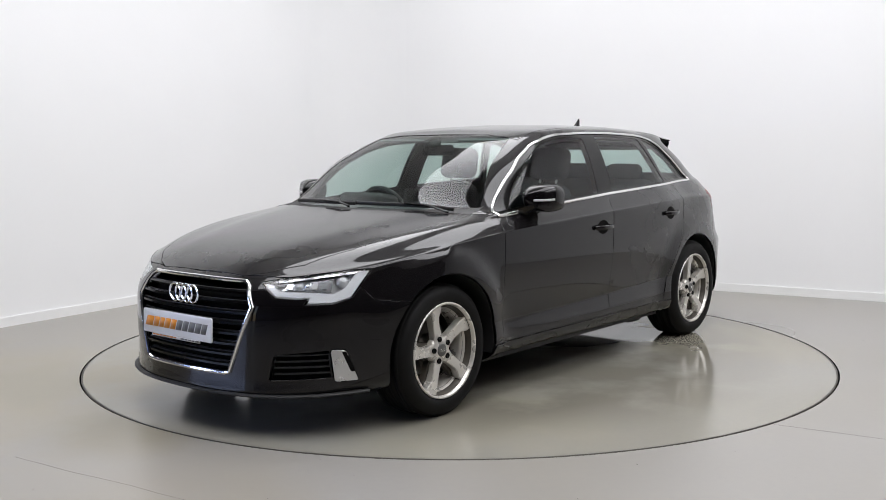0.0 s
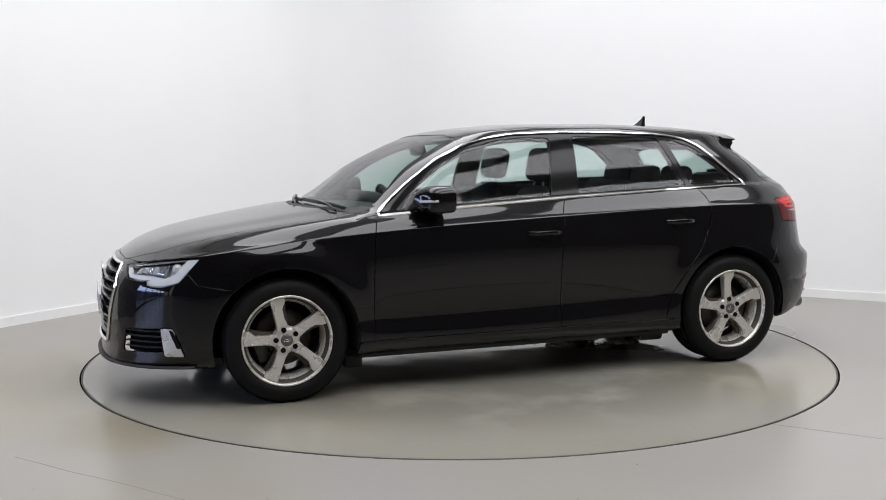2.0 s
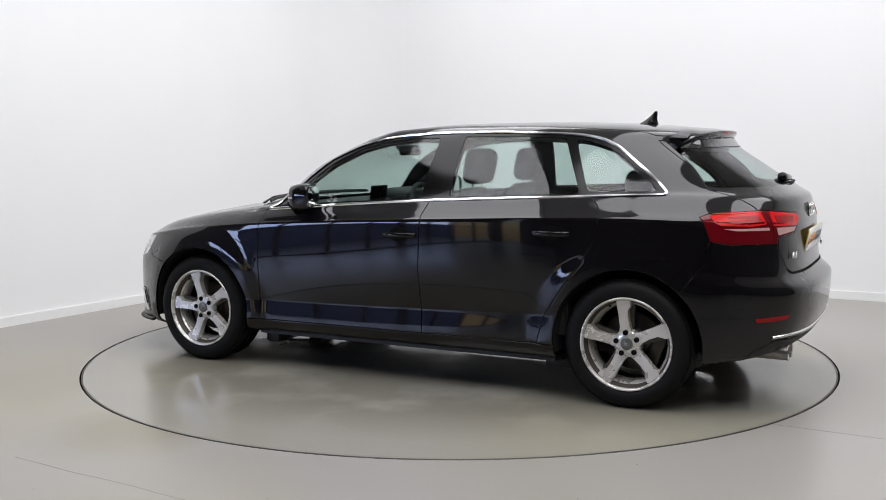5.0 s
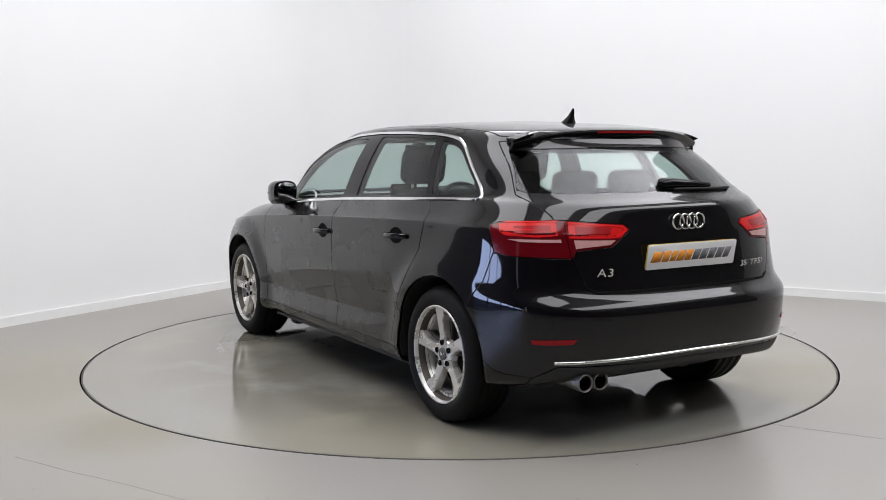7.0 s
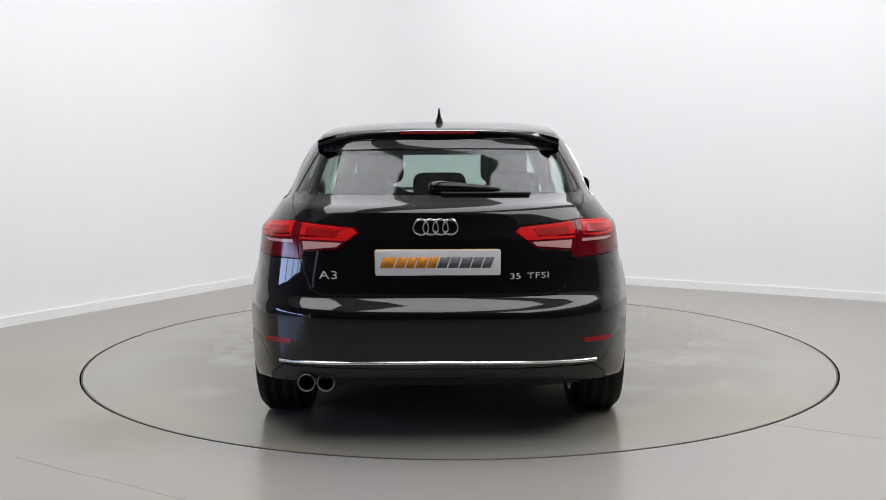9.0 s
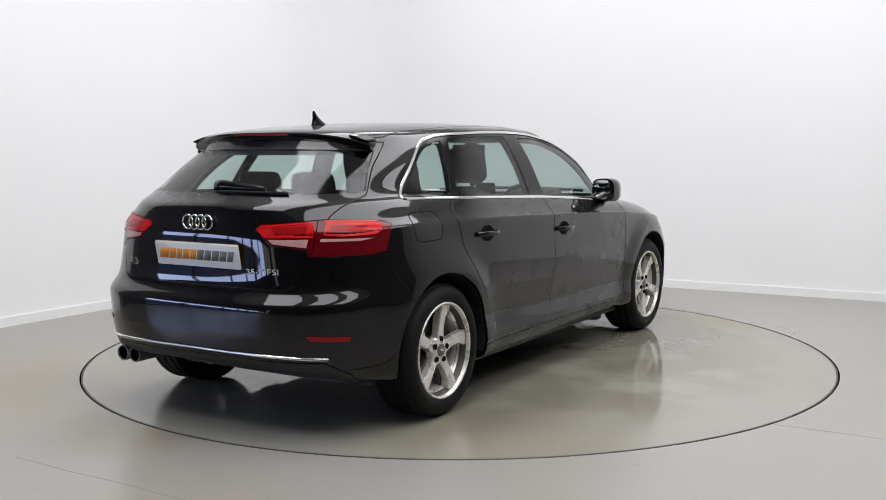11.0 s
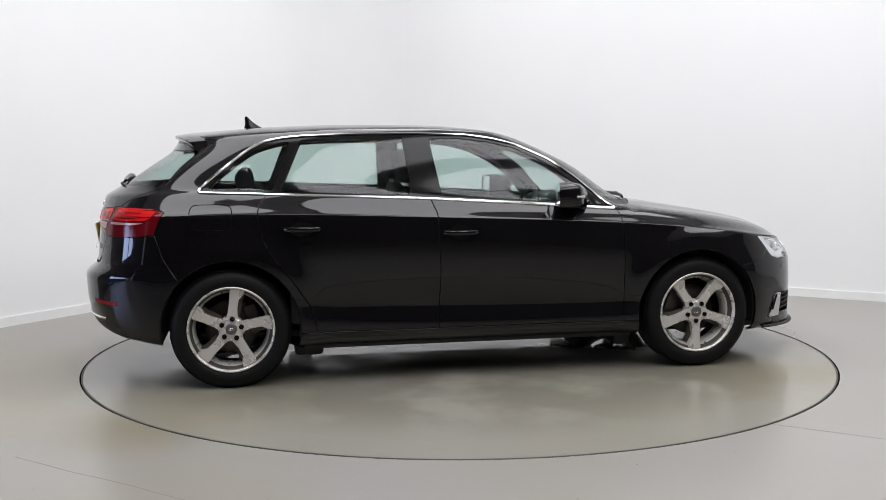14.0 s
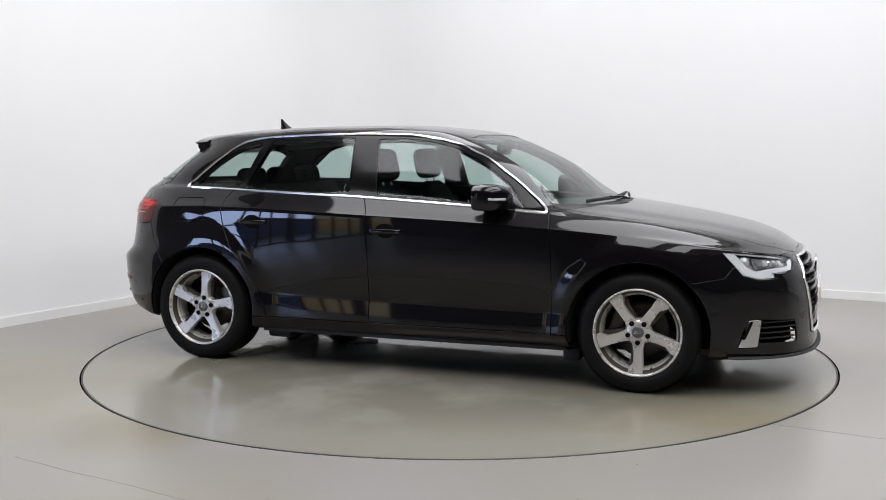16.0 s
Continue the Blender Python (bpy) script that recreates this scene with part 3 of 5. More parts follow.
BUMPER_REAR = [(-1.55, .10), (-1.58, .58), (-1.66, .70), (-1.70, .822), (-2.3, .822), (-2.3, .10)]
DIFFUSER = [(-.1, .358), (.66, .358), (.73, .30), (.74, .1), (-.1, .1)]


def cut(bm, line, view, keep, closed=True):
    """Splits the skin along a line drawn in one view, where keep(face centre) holds."""
    u, w, d = (Vector(q) for q in AXIS[view])
    o = Vector((1.9, 0, 0)) if view is front_corner else Vector()
    n = len(line)
    for k in range(n if closed else n - 1):
        (ax, ay), (bx, by) = line[k], line[(k + 1) % n]
        if math.hypot(bx - ax, by - ay) < 1e-5:
            continue
        lo_x, hi_x, lo_y, hi_y = min(ax, bx) - .002, max(ax, bx) + .002, min(ay, by) - .002, max(ay, by) + .002
        fs = []
        for f in bm.faces:
            c = f.verts[0].co
            cu, cw = view(c)
            if lo_x - .25 < cu < hi_x + .25 and lo_y - .25 < cw < hi_y + .25 and keep(c):
                q = [view(v.co) for v in f.verts]
                if min(a for a, _ in q) <= hi_x and max(a for a, _ in q) >= lo_x and min(a for _, a in q) <= hi_y and max(a for _, a in q) >= lo_y:
                    fs.append(f)
        if not fs:
            continue
        p0 = u * ax + w * ay + o
        if view is front_corner:
            p0 = Vector((1.9 - S * ax, S * ax, ay))
        nrm = (u * (bx - ax) + w * (by - ay)).cross(d).normalized()
        geom = list({v for f in fs for v in f.verts}) + list({e for f in fs for e in f.edges}) + fs
        bmesh.ops.bisect_plane(bm, geom=geom, dist=1e-5, plane_co=p0, plane_no=nrm)


def make_skin():
    g = body_surface(6)
    h, w, _ = g.shape
    bm = bmesh.new()
    layer = bm.verts.layers.float_vector.new("skin_normal")
    vs = [[bm.verts.new(g[i, j]) for j in range(w)] for i in range(h)]
    for i in range(h - 1):
        for j in range(w - 1):
            bm.faces.new((vs[i][j], vs[i + 1][j], vs[i + 1][j + 1], vs[i][j + 1]))
    bmesh.ops.recalc_face_normals(bm, faces=bm.faces[:])
    bm.normal_update()
    if sum(f.normal.y for f in bm.faces) < 0:
        bmesh.ops.reverse_faces(bm, faces=bm.faces[:])
    bm.normal_update()
    nrm = np.array([[v.normal[:] for v in row] for row in vs])
    for _ in range(3):
        nrm[:, 1:-1] = (nrm[:, :-2] + 2 * nrm[:, 1:-1] + nrm[:, 2:]) / 4
    soft = np.array([0.0 if i % (h - 1) == 0 or 17 <= i <= 25 or 41 <= i <= 49 else 1.0 for i in range(h)])[1:-1, None, None]
    nrm[1:-1] += soft * ((nrm[:-2] + nrm[2:]) / 4 - nrm[1:-1] / 2)
    for i in range(h):
        for j in range(w):
            n = Vector(nrm[i, j])
            if j in (0, w - 1) or i == h - 1:
                n.y = 0
            vs[i][j][layer] = n.normalized()
    return bm, layer


SKIN, LAYER = make_skin()
TREE = None


def on_skin(view, a, c, lift=0.0, left=True):
    """The place on the skin seen at (a, c) of a view, and its outward normal."""
    u, w, d = (Vector(q) for q in AXIS[view])
    if view is front_corner:
        p0 = Vector((1.9 - S * a, S * a, c))
    elif view is rear_corner:
        p0 = Vector((-S * a, -S * a, c))
    else:
        p0 = u * a + w * c
    far = -4 if (view is end_view and left == "rear") else 4
    hit = TREE.ray_cast(p0 + d * far, -d if far > 0 else d)
    if hit[0] is None:
        hit = TREE.find_nearest(p0 + d * far * 0.4)
    loc, nrm = hit[0], hit[1]
    if nrm.dot(d * far) < 0:
        nrm = -nrm
    return loc + nrm * lift, nrm


def skin_line(view, line, lift=0.0, closed=True, step=0.03, left=True):
    """Places along a line drawn in a view."""
    pts, ups = [], []
    n = len(line)
    for k in range(n if closed else n - 1):
        q, w = Vector(line[k]), Vector(line[(k + 1) % n])
        m = max(1, int((w - q).length / step))
        for i in range(m):
            s = q + (w - q) * i / m
            a, c = on_skin(view, s.x, s.y, lift, left)
            pts.append(a), ups.append(c)
    if not closed:
        a, c = on_skin(view, *line[-1], lift, left)
        pts.append(a), ups.append(c)
    return pts, ups


def flip(pts):
    return [Vector((q.x, -q.y, q.z)) for q in pts]


def classify(c):
    """Which panel a place of the left half belongs to."""
    x, y, z = c
    s, e, fc, rc = side_view(c), end_view(c), front_corner(c), rear_corner(c)
    if math.hypot(abs(x) - WHEEL_X, z - WHEEL_R) < ARCH_R and y > .55:
        return "arch"
    if x > .15 and z > .93 and inside(WINDSCREEN, *e):
        return "windscreen"
    if x < -1.35 and z > 1.05 and inside(REAR_GLASS, *e):
        return "rear_window"
    if z > .9 and y > .3 and inside(DAYLIGHT_LINE, *s):
        for k, q in (("window_front", WIN_FRONT), ("window_rear", WIN_REAR), ("window_quarter", WIN_QUARTER)):
            if inside(q, *s):
                return k
        return "window_frame"
    if x > 1.9 and inside(GRILLE, *e):
        return "grille"
    if x > 1.6 and inside(HEADLIGHT, *fc):
        return "headlight"
    if x < -1.6 and inside(TAIL, *rc):
        ax, ay = TAIL_SPLIT[0]
        bx, by = TAIL_SPLIT[1]
        return "tail_side" if rc[0] < ax + (bx - ax) * (rc[1] - ay) / (by - ay) else "tail_hatch"
    if x > 1.6 and inside(FOG, *fc):
        return "fog_trim"
    if x > 1.6 and inside(INTAKE, *fc):
        return "intake"
    if z > .68 and x > .8 and inside(HOOD, x, y):
        return "bonnet"
    if .6 < x < 1.15 and y < .70 and z > .90 and z < .985:
        return "cowl"
    if x < -1.38 and inside(HATCH, *e):
        return "tailgate"
    if x < -1.55 and inside(DIFFUSER, *e) and y < .74:
        return "diffuser"
    if x > 1.5 and inside(BUMPER_FRONT, *s):
        return "front_bumper"
    if x < -1.5 and inside(BUMPER_REAR, *s):
        return "rear_bumper"
    if z < 1.03 and y > .5 and inside(DOOR_FRONT, *s):
        return "front_door"
    if z < 1.04 and y > .5 and inside(DOOR_REAR, *s):
        return "rear_door"
    if z < .287 and -1.1 < x < 1.1:
        return "sill"
    if z > 1.32 and y < .552:
        return "roof"
    if x > .6 and z < .942:
        return "front_fender"
    return "side_frame"


def split_skin():
    bm = SKIN

    def rear(c):
        return c.x < -1.3
    for wx in (WHEEL_X, -WHEEL_X):
        cut(bm, circle(wx, WHEEL_R, ARCH_R, n=56), side_view, lambda c: c.y > .6)
    cut(bm, DAYLIGHT_LINE, side_view, lambda c: c.y > .4)
    for q in (WIN_FRONT, WIN_REAR, WIN_QUARTER):
        cut(bm, q, side_view, lambda c: c.y > .4)
    cut(bm, DOOR_FRONT[:4], side_view, lambda c: c.y > .6, False)
    cut(bm, DOOR_REAR[:4], side_view, lambda c: c.y > .6, False)
    cut(bm, DOOR_REAR[5:], side_view, lambda c: c.y > .6, False)
    cut(bm, [(1.0, .286), (-1.0, .286)], side_view, lambda c: c.y > .6, False)
    cut(bm, WINDSCREEN, end_view, lambda c: c.x > .1)
    cut(bm, REAR_GLASS, end_view, rear)
    cut(bm, HATCH, end_view, rear)
    cut(bm, DIFFUSER[:4], end_view, rear, False)
    cut(bm, GRILLE, end_view, lambda c: c.x > 1.8)
    cut(bm, HEADLIGHT, front_corner, lambda c: c.x > 1.5)
    cut(bm, FOG, front_corner, lambda c: c.x > 1.5)
    cut(bm, INTAKE, front_corner, lambda c: c.x > 1.5)
    cut(bm, TAIL, rear_corner, lambda c: c.x < -1.5)
    cut(bm, TAIL_SPLIT, rear_corner, lambda c: c.x < -1.5, False)
    cut(bm, HOOD[1:], plan_view, lambda c: c.x > .6 and c.z > .66, False)
    cut(bm, BUMPER_FRONT[1:6], side_view, lambda c: c.x > 1.4, False)
    cut(bm, BUMPER_REAR[1:5], side_view, lambda c: c.x < -1.4, False)
    cut(bm, [(.6, .942), (1.1, .942)], side_view, lambda c: c.y > .3, False)
    cut(bm, [(.4, .552), (-1.7, .552)], plan_view, lambda c: c.z > 1.30, False)
    kind = {f: classify(f.calc_center_median()) for f in bm.faces}
    # small islands go to the panel that they touch most
    for _ in range(3):
        seen, islands = set(), {}
        for f in bm.faces:
            if f in seen:
                continue
            heap, group = [f], []
            seen.add(f)
            while heap:
                g = heap.pop()
                group.append(g)
                for e in g.edges:
                    for h in e.link_faces:
                        if h not in seen and kind[h] == kind[f]:
                            seen.add(h)
                            heap.append(h)
            islands.setdefault(kind[f], []).append(group)
        for name, found in islands.items():
            for group in sorted(found, key=len)[:-1]:
                if name == "arch" and len(group) > 30:
                    continue
                touch = {}
                for g in group:
                    for e in g.edges:
                        for h in e.link_faces:
                            if kind[h] != name:
                                touch[kind[h]] = touch.get(kind[h], 0) + e.calc_length()
                if touch:
                    best = max(touch, key=touch.get)
                    for g in group:
                        kind[g] = best
    groups = {}
    for f in bm.faces:
        groups.setdefault(kind[f], []).append(f)
    panels = {}
    for name, fs in groups.items():
        ids, verts, normals, faces = {}, [], [], []
        for f in fs:
            q = []
            for v in f.verts:
                if v not in ids:
                    ids[v] = len(verts)
                    verts.append(v.co.copy())
                    normals.append(Vector(v[LAYER]).normalized())
                q.append(ids[v])
            faces.append(q)
        panels[name] = (verts, normals, faces)
    return panels


def panel(name, data, mats, parent, label="", mirror="", thick=0.012, edge=0.0035, push=0.0, trim=True):
    """One panel with rolled edges and thickness. mirror: '' left, 'right', or 'both' halves joined on the centre line."""
    verts, normals, faces = data
    bm = bmesh.new()
    layer = bm.verts.layers.float_vector.new("skin_normal")
    for sign in ((1,) if mirror == "" else (-1,) if mirror == "right" else (1, -1)):
        vs = []
        for v, n in zip(verts, normals):
            w = bm.verts.new((v.x, v.y * sign, v.z))
            w[layer] = (n.x, n.y * sign, n.z)
            vs.append(w)
        for f in faces:
            q = [vs[i] for i in f]
            try:
                bm.faces.new(q if sign > 0 else q[::-1])
            except ValueError:
                pass
    bmesh.ops.remove_doubles(bm, verts=bm.verts[:], dist=2e-4)
    bmesh.ops.dissolve_degenerate(bm, dist=1e-4, edges=bm.edges[:])
    if edge:
        bmesh.ops.inset_region(bm, faces=bm.faces[:], thickness=edge, depth=0, use_boundary=True, use_even_offset=False)
    bm.normal_update()
    co, nn = [], []
    border = {}
    for e in bm.edges:
        if len(e.link_faces) == 1:
            f = e.link_faces[0]
            t = (e.verts[0].co + e.verts[1].co) / 2 - f.calc_center_median()
            for v in e.verts:
                border[v] = border.get(v, Vector()) + t.normalized()
    index = {}
    for i, v in enumerate(bm.verts):
        n = Vector(v[layer])
        n = n.normalized() if n.length > .1 else v.normal.copy()
        c = v.co - n * push
        if v in border and edge:
            out = border[v] - n * border[v].dot(n)
            out = out.normalized() if out.length > 1e-6 else Vector()
            c = c - n * 0.0022 - out * 0.0012
            nn.append((n * 0.35 + out * 0.9).normalized())
        else:
            nn.append(n)
        co.append(c)
        index[v] = i
    tris = [[index[v] for v in f.verts] for f in bm.faces]
    ordered = []
    for e in bm.edges:
        if len(e.link_faces) == 1:
            lp = e.link_loops[0]
            ordered.append((index[lp.vert], index[lp.link_loop_next.vert]))
    bm.free()
    n0 = len(co)
    out = bmesh.new()
    allv = [out.verts.new(c) for c in co]
    norms = list(nn)
    for t in tris:
        try:
            out.faces.new([allv[i] for i in t])
        except ValueError:
            pass
    if thick:
        skin_n = [n if n.length else Vector((0, 0, 1)) for n in nn]
        inner = [out.verts.new(co[i] - skin_n[i] * thick) for i in range(n0)]
        norms += [-n for n in nn]
        for t in tris:
            try:
                out.faces.new([inner[i] for i in t[::-1]]).material_index = 1 if trim else 0
            except ValueError:
                pass
        for a, b in ordered:
            try:
                out.faces.new((allv[b], allv[a], inner[a], inner[b])).material_index = 1 if trim else 0
            except ValueError:
                pass
    mats = mats if isinstance(mats, list) else [mats, CABIN]
    return finish(name, out, mats, parent, label, True, norms)


def mirrored(bm):
    """A copy of a bmesh on the other side of the car."""
    c = bm.copy()
    for v in c.verts:
        v.co.y = -v.co.y
    bmesh.ops.reverse_faces(c, faces=c.faces[:])
    return c


def both(name, bm, mat, parent, label="", angle=35):
    m = mirrored(bm)
    return part(name, bm, mat, parent, label, angle=angle), part(name, m, mat, parent, label, angle=angle)


# ---- wheels ----
def build_wheel(car, x, y, turn, outward):
    """Outer face to +z of the wheel's own space; the car's side by the pose."""
    m = pose(x, y, WHEEL_R, -90 * outward, 0, 0)
    lip, wid = 0.2286, 0.112
    t = lathe([(lip + .002, -wid), (.240, -wid - .004), (.262, -wid - .010), (.290, -wid - .004), (.306, -wid + .012), (.3165, -wid + .035),
               (.3175, -.03), (.3175, .03), (.3165, wid - .035), (.306, wid - .012), (.290, wid + .004), (.262, wid + .010), (.240, wid + .004), (lip + .002, wid - .002), (lip - .004, wid - .01)], 72)
    wheel = part("wheel", lathe([(lip + .003, wid - .004), (lip + .001, wid + .003), (lip - .004, wid + .004), (lip - .009, wid + .001), (lip - .012, wid - .022), (lip - .020, wid - .030), (lip - .024, wid - .045), (.192, wid - .055), (.188, 0), (.200, -wid + .02), (lip, -wid)], 72), [ALLOY], car, "silver five-spoke alloy wheel with low-profile tyre")
    wheel.matrix_basis = m
    bmesh.ops.recalc_face_normals(t, faces=t.faces[:])
    part("tyre", t, RUBBER, wheel, "black low-profile tyre")
    # tread blocks as ribs round the tyre
    for k in (-.072, -.026, .026, .072):
        part("tread_rib", lathe([(.3150, k - .017), (.3186, k - .015), (.3186, k + .015), (.3150, k + .017)], 72), RUBBER, wheel)
    # barrel, groove and flanks take the dark alloy that paints recess shade
    part("barrel", lathe([(.193, -wid + .02), (.190, -.02), (.193, wid - .052)], 48), ALLOY_DARK, wheel, "inner rim barrel, shade put into its dark colour")
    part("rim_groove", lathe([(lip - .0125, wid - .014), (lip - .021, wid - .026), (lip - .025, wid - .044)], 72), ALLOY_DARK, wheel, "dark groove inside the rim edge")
    face = wid - .012
    for k in range(5):
        a = Matrix.Rotation(radians(turn + 72 * k), 4, "Z")
        top = [(.046, -.034), (.085, -.0265), (.150, -.0255), (.222, -.029), (.2245, .010), (.219, .050), (.190, .044), (.158, .022), (.110, .0205), (.070, .026), (.046, .035)]
        b = bmesh.new()
        lo = [b.verts.new(a @ Vector((r, -w * 1.04, face - .050 + .012 * (r > .18)))) for r, w in top]
        hi = [b.verts.new(a @ Vector((r, -w, face - .016 + .105 * max(0, r - .09) - .03 * max(0, r - .19)))) for r, w in top]
        n = len(top)
        b.faces.new(lo[::-1])
        b.faces.new(hi)
        for i in range(n):
            b.faces.new((lo[i], lo[(i + 1) % n], hi[(i + 1) % n], hi[i]))
        bmesh.ops.recalc_face_normals(b, faces=b.faces[:])
        bmesh.ops.bevel(b, geom=[e for e in b.edges if all(v in hi for v in e.verts)], offset=.003, segments=2, affect="EDGES")
        part("spoke", b, ALLOY, wheel, angle=30)
        ledge = [(.060, .018), (.110, .018), (.158, .020), (.192, .045), (.170, .050), (.145, .042), (.115, .040), (.070, .036)]
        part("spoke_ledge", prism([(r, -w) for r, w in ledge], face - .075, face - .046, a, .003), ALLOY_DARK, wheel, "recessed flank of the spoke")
        h = Matrix.Rotation(radians(turn + 72 * k), 4, "Z") @ Matrix.Translation((.054, 0, face - .012))
        part("bolt", lathe([(.0, .001), (.007, .001), (.0085, -.002), (.0085, -.02)], 12, m=h), GLOSS_BLACK, wheel, "dark wheel bolt")
        part("bolt_hole", lathe([(.0, -.001), (.0115, -.001), (.0115, .0035), (.0130, .0035), (.0130, -.02)], 16, m=h), GAP, wheel)
    part("hub", lathe([(.0, face - .014), (.034, face - .012), (.056, face - .0145), (.068, face - .024), (.072, face - .05)], 48), ALLOY, wheel)
    part("centre_cap", lathe([(.0, face - .005), (.026, face - .006), (.030, face - .008), (.031, face - .014)], 32), CAP_GREY, wheel, "grey centre cap with a plain ring mark")
    for k in range(4):
        part("cap_ring", lathe([(.0058, face - .0055), (.0068, face - .0045), (.0058, face - .0035), (.0048, face - .0045), (.0058, face - .0055)], 16, m=Matrix.Translation((-.0105 + .007 * k, 0, 0))), LETTER, wheel)
    part("brake_disc", lathe([(.06, -.010), (.143, -.010), (.143, -.032), (.06, -.032)], 48), DISC_STEEL, wheel, "worn steel brake disc")
    part("disc_bell", lathe([(.0, .012), (.062, .010), (.072, -.010)], 32), DISC_STEEL, wheel)
    part("caliper", box(.07, .16, .06, Matrix.Rotation(radians(20 if outward * x > 0 else 160), 4, "Z") @ Matrix.Translation((.125, 0, -.02)), .012), DISC_STEEL, wheel, "grey brake caliper")
    part("valve", lathe([(.0, .03), (.004, .028), (.004, 0)], 8, m=Matrix.Rotation(radians(turn + 20), 4, "Z") @ Matrix.Translation((.200, 0, face - .05))), MATT_BLACK, wheel)
    return wheel



from mathutils.bvhtree import BVHTree


def build_car():
    global TREE
    TREE = BVHTree.FromBMesh(SKIN)
    car = new("car")
    tagged(car, "glossy black five-door hatchback with chrome window trim", "car")
    P = split_skin()
    for name, label in (("bonnet", "glossy black bonnet"), ("front_bumper", "black front bumper"), ("rear_bumper", "black rear bumper"), ("tailgate", "black tailgate"), ("roof", "black roof panel")):
        panel(name, P[name], PAINT, car, label, "both")
    panel("diffuser", P["diffuser"], [MATT_BLACK, CABIN], car, "matt black lower bumper insert", "both")
    panel("cowl", P["cowl"], [MATT_BLACK, CABIN], car, "matt black cowl under the windscreen", "both", push=.004)
    for name in ("front_fender", "side_frame", "front_door", "rear_door", "sill"):
        for side in ("", "right"):
            panel(name, P[name], PAINT, car, "", side)
    for side in ("", "right"):
        panel("window_frame", P["window_frame"], [GLOSS_BLACK, CABIN], car, "gloss black window surround", side, thick=.035, edge=.002, push=.002)
        for name in ("window_front", "window_rear", "window_quarter"):
            panel("side_window", P[name], [GLASS], car, "tinted side window", side, thick=0, edge=0, push=.005, trim=False)
    panel("windscreen", P["windscreen"], [GLASS], car, "clear tinted windscreen", "both", thick=0, edge=0, push=.003, trim=False)
    panel("rear_window", P["rear_window"], [GLASS], car, "tinted rear window", "both", thick=0, edge=0, push=.004, trim=False)
    # chrome line round the side windows
    for s in (1, -1):
        pts, ups = skin_line(side_view, DAYLIGHT_LINE, .002, True, .03)
        if s < 0:
            pts, ups = flip(pts), flip(ups)
        part("window_trim", sweep(pts, .0085, .005, ups, True, round_n=6), CHROME, car, "bright chrome window trim")
    # shut lines of the fuel flap
    pts, ups = skin_line(side_view, FUEL_FLAP, .0004, True, .02)
    part("fuel_flap_seam", sweep(flip(pts), .0022, .0008, flip(ups), True, round_n=6), GAP, car, "thin seam round the fuel flap")
    # wheels: front left, front right, rear left, rear right
    for x, s, turn in ((WHEEL_X, 1, -75), (WHEEL_X, -1, -90), (-WHEEL_X, 1, -83), (-WHEEL_X, -1, 83)):
        build_wheel(car, x, s * (.748 if x > 0 else .742), turn, s)
    return car, P


CAR, PANELS = build_car()


# ---- what moves ----
def motions():
    def at(phi):
        c, s = math.cos(radians(phi)), math.sin(radians(phi))
        return pose(c * CAR_X - s * CAR_Y, s * CAR_X + c * CAR_Y, 0, 0, 0, phi)
    walk(TURNTABLE, [(t, pose(0, 0, 0, 0, 0, phi)) for t, phi in HEADING])
    walk(CAR, [(t, at(phi)) for t, phi in HEADING])



# ---- outside parts of the car ----
def skin_patch(view, poly, lift, thick=0.004, grid=0.03, left=True):
    """A thin plate in the shape of poly, laid on the skin at a height over it."""
    flat = bmesh.new()
    flat.faces.new([flat.verts.new((a, c, 0)) for a, c in poly])
    xs, ys = [a for a, _ in poly], [c for _, c in poly]
    for lo, hi, nrm in ((min(xs), max(xs), (1, 0, 0)), (min(ys), max(ys), (0, 1, 0))):
        k = lo + grid
        while k < hi - .002:
            bmesh.ops.bisect_plane(flat, geom=flat.verts[:] + flat.edges[:] + flat.faces[:], dist=1e-6, plane_co=Vector(nrm) * k, plane_no=nrm)
            k += grid
    out = bmesh.new()
    top, low = {}, {}
    for v in flat.verts:
        q, n = on_skin(view, v.co.x, v.co.y, 0, left)
        top[v], low[v] = out.verts.new(q + n * lift), out.verts.new(q + n * (lift - thick))
    for f in flat.faces:
        out.faces.new([top[v] for v in f.verts])
        out.faces.new([low[v] for v in f.verts][::-1])
    for e in flat.edges:
        if len(e.link_faces) == 1:
            a, c = e.verts
            out.faces.new((top[a], top[c], low[c], low[a]))
    bmesh.ops.recalc_face_normals(out, faces=out.faces[:])
    flat.free()
    return out


def ring(c, r, tube, n=40, m=8, axis="x"):
    b = bmesh.new()
    rows = []
    for k in range(n):
        a = 2 * math.pi * k / n
        row = []
        for j in range(m):
            t = 2 * math.pi * j / m
            rr = r + tube * math.cos(t)
            row.append(b.verts.new((c[0] + tube * 0.8 * math.sin(t), c[1] + rr * math.cos(a), c[2] + rr * math.sin(a))))
        rows.append(row)
    for k in range(n):
        for j in range(m):
            b.faces.new((rows[k][j], rows[(k + 1) % n][j], rows[(k + 1) % n][(j + 1) % m], rows[k][(j + 1) % m]))
    bmesh.ops.recalc_face_normals(b, faces=b.faces[:])
    return b


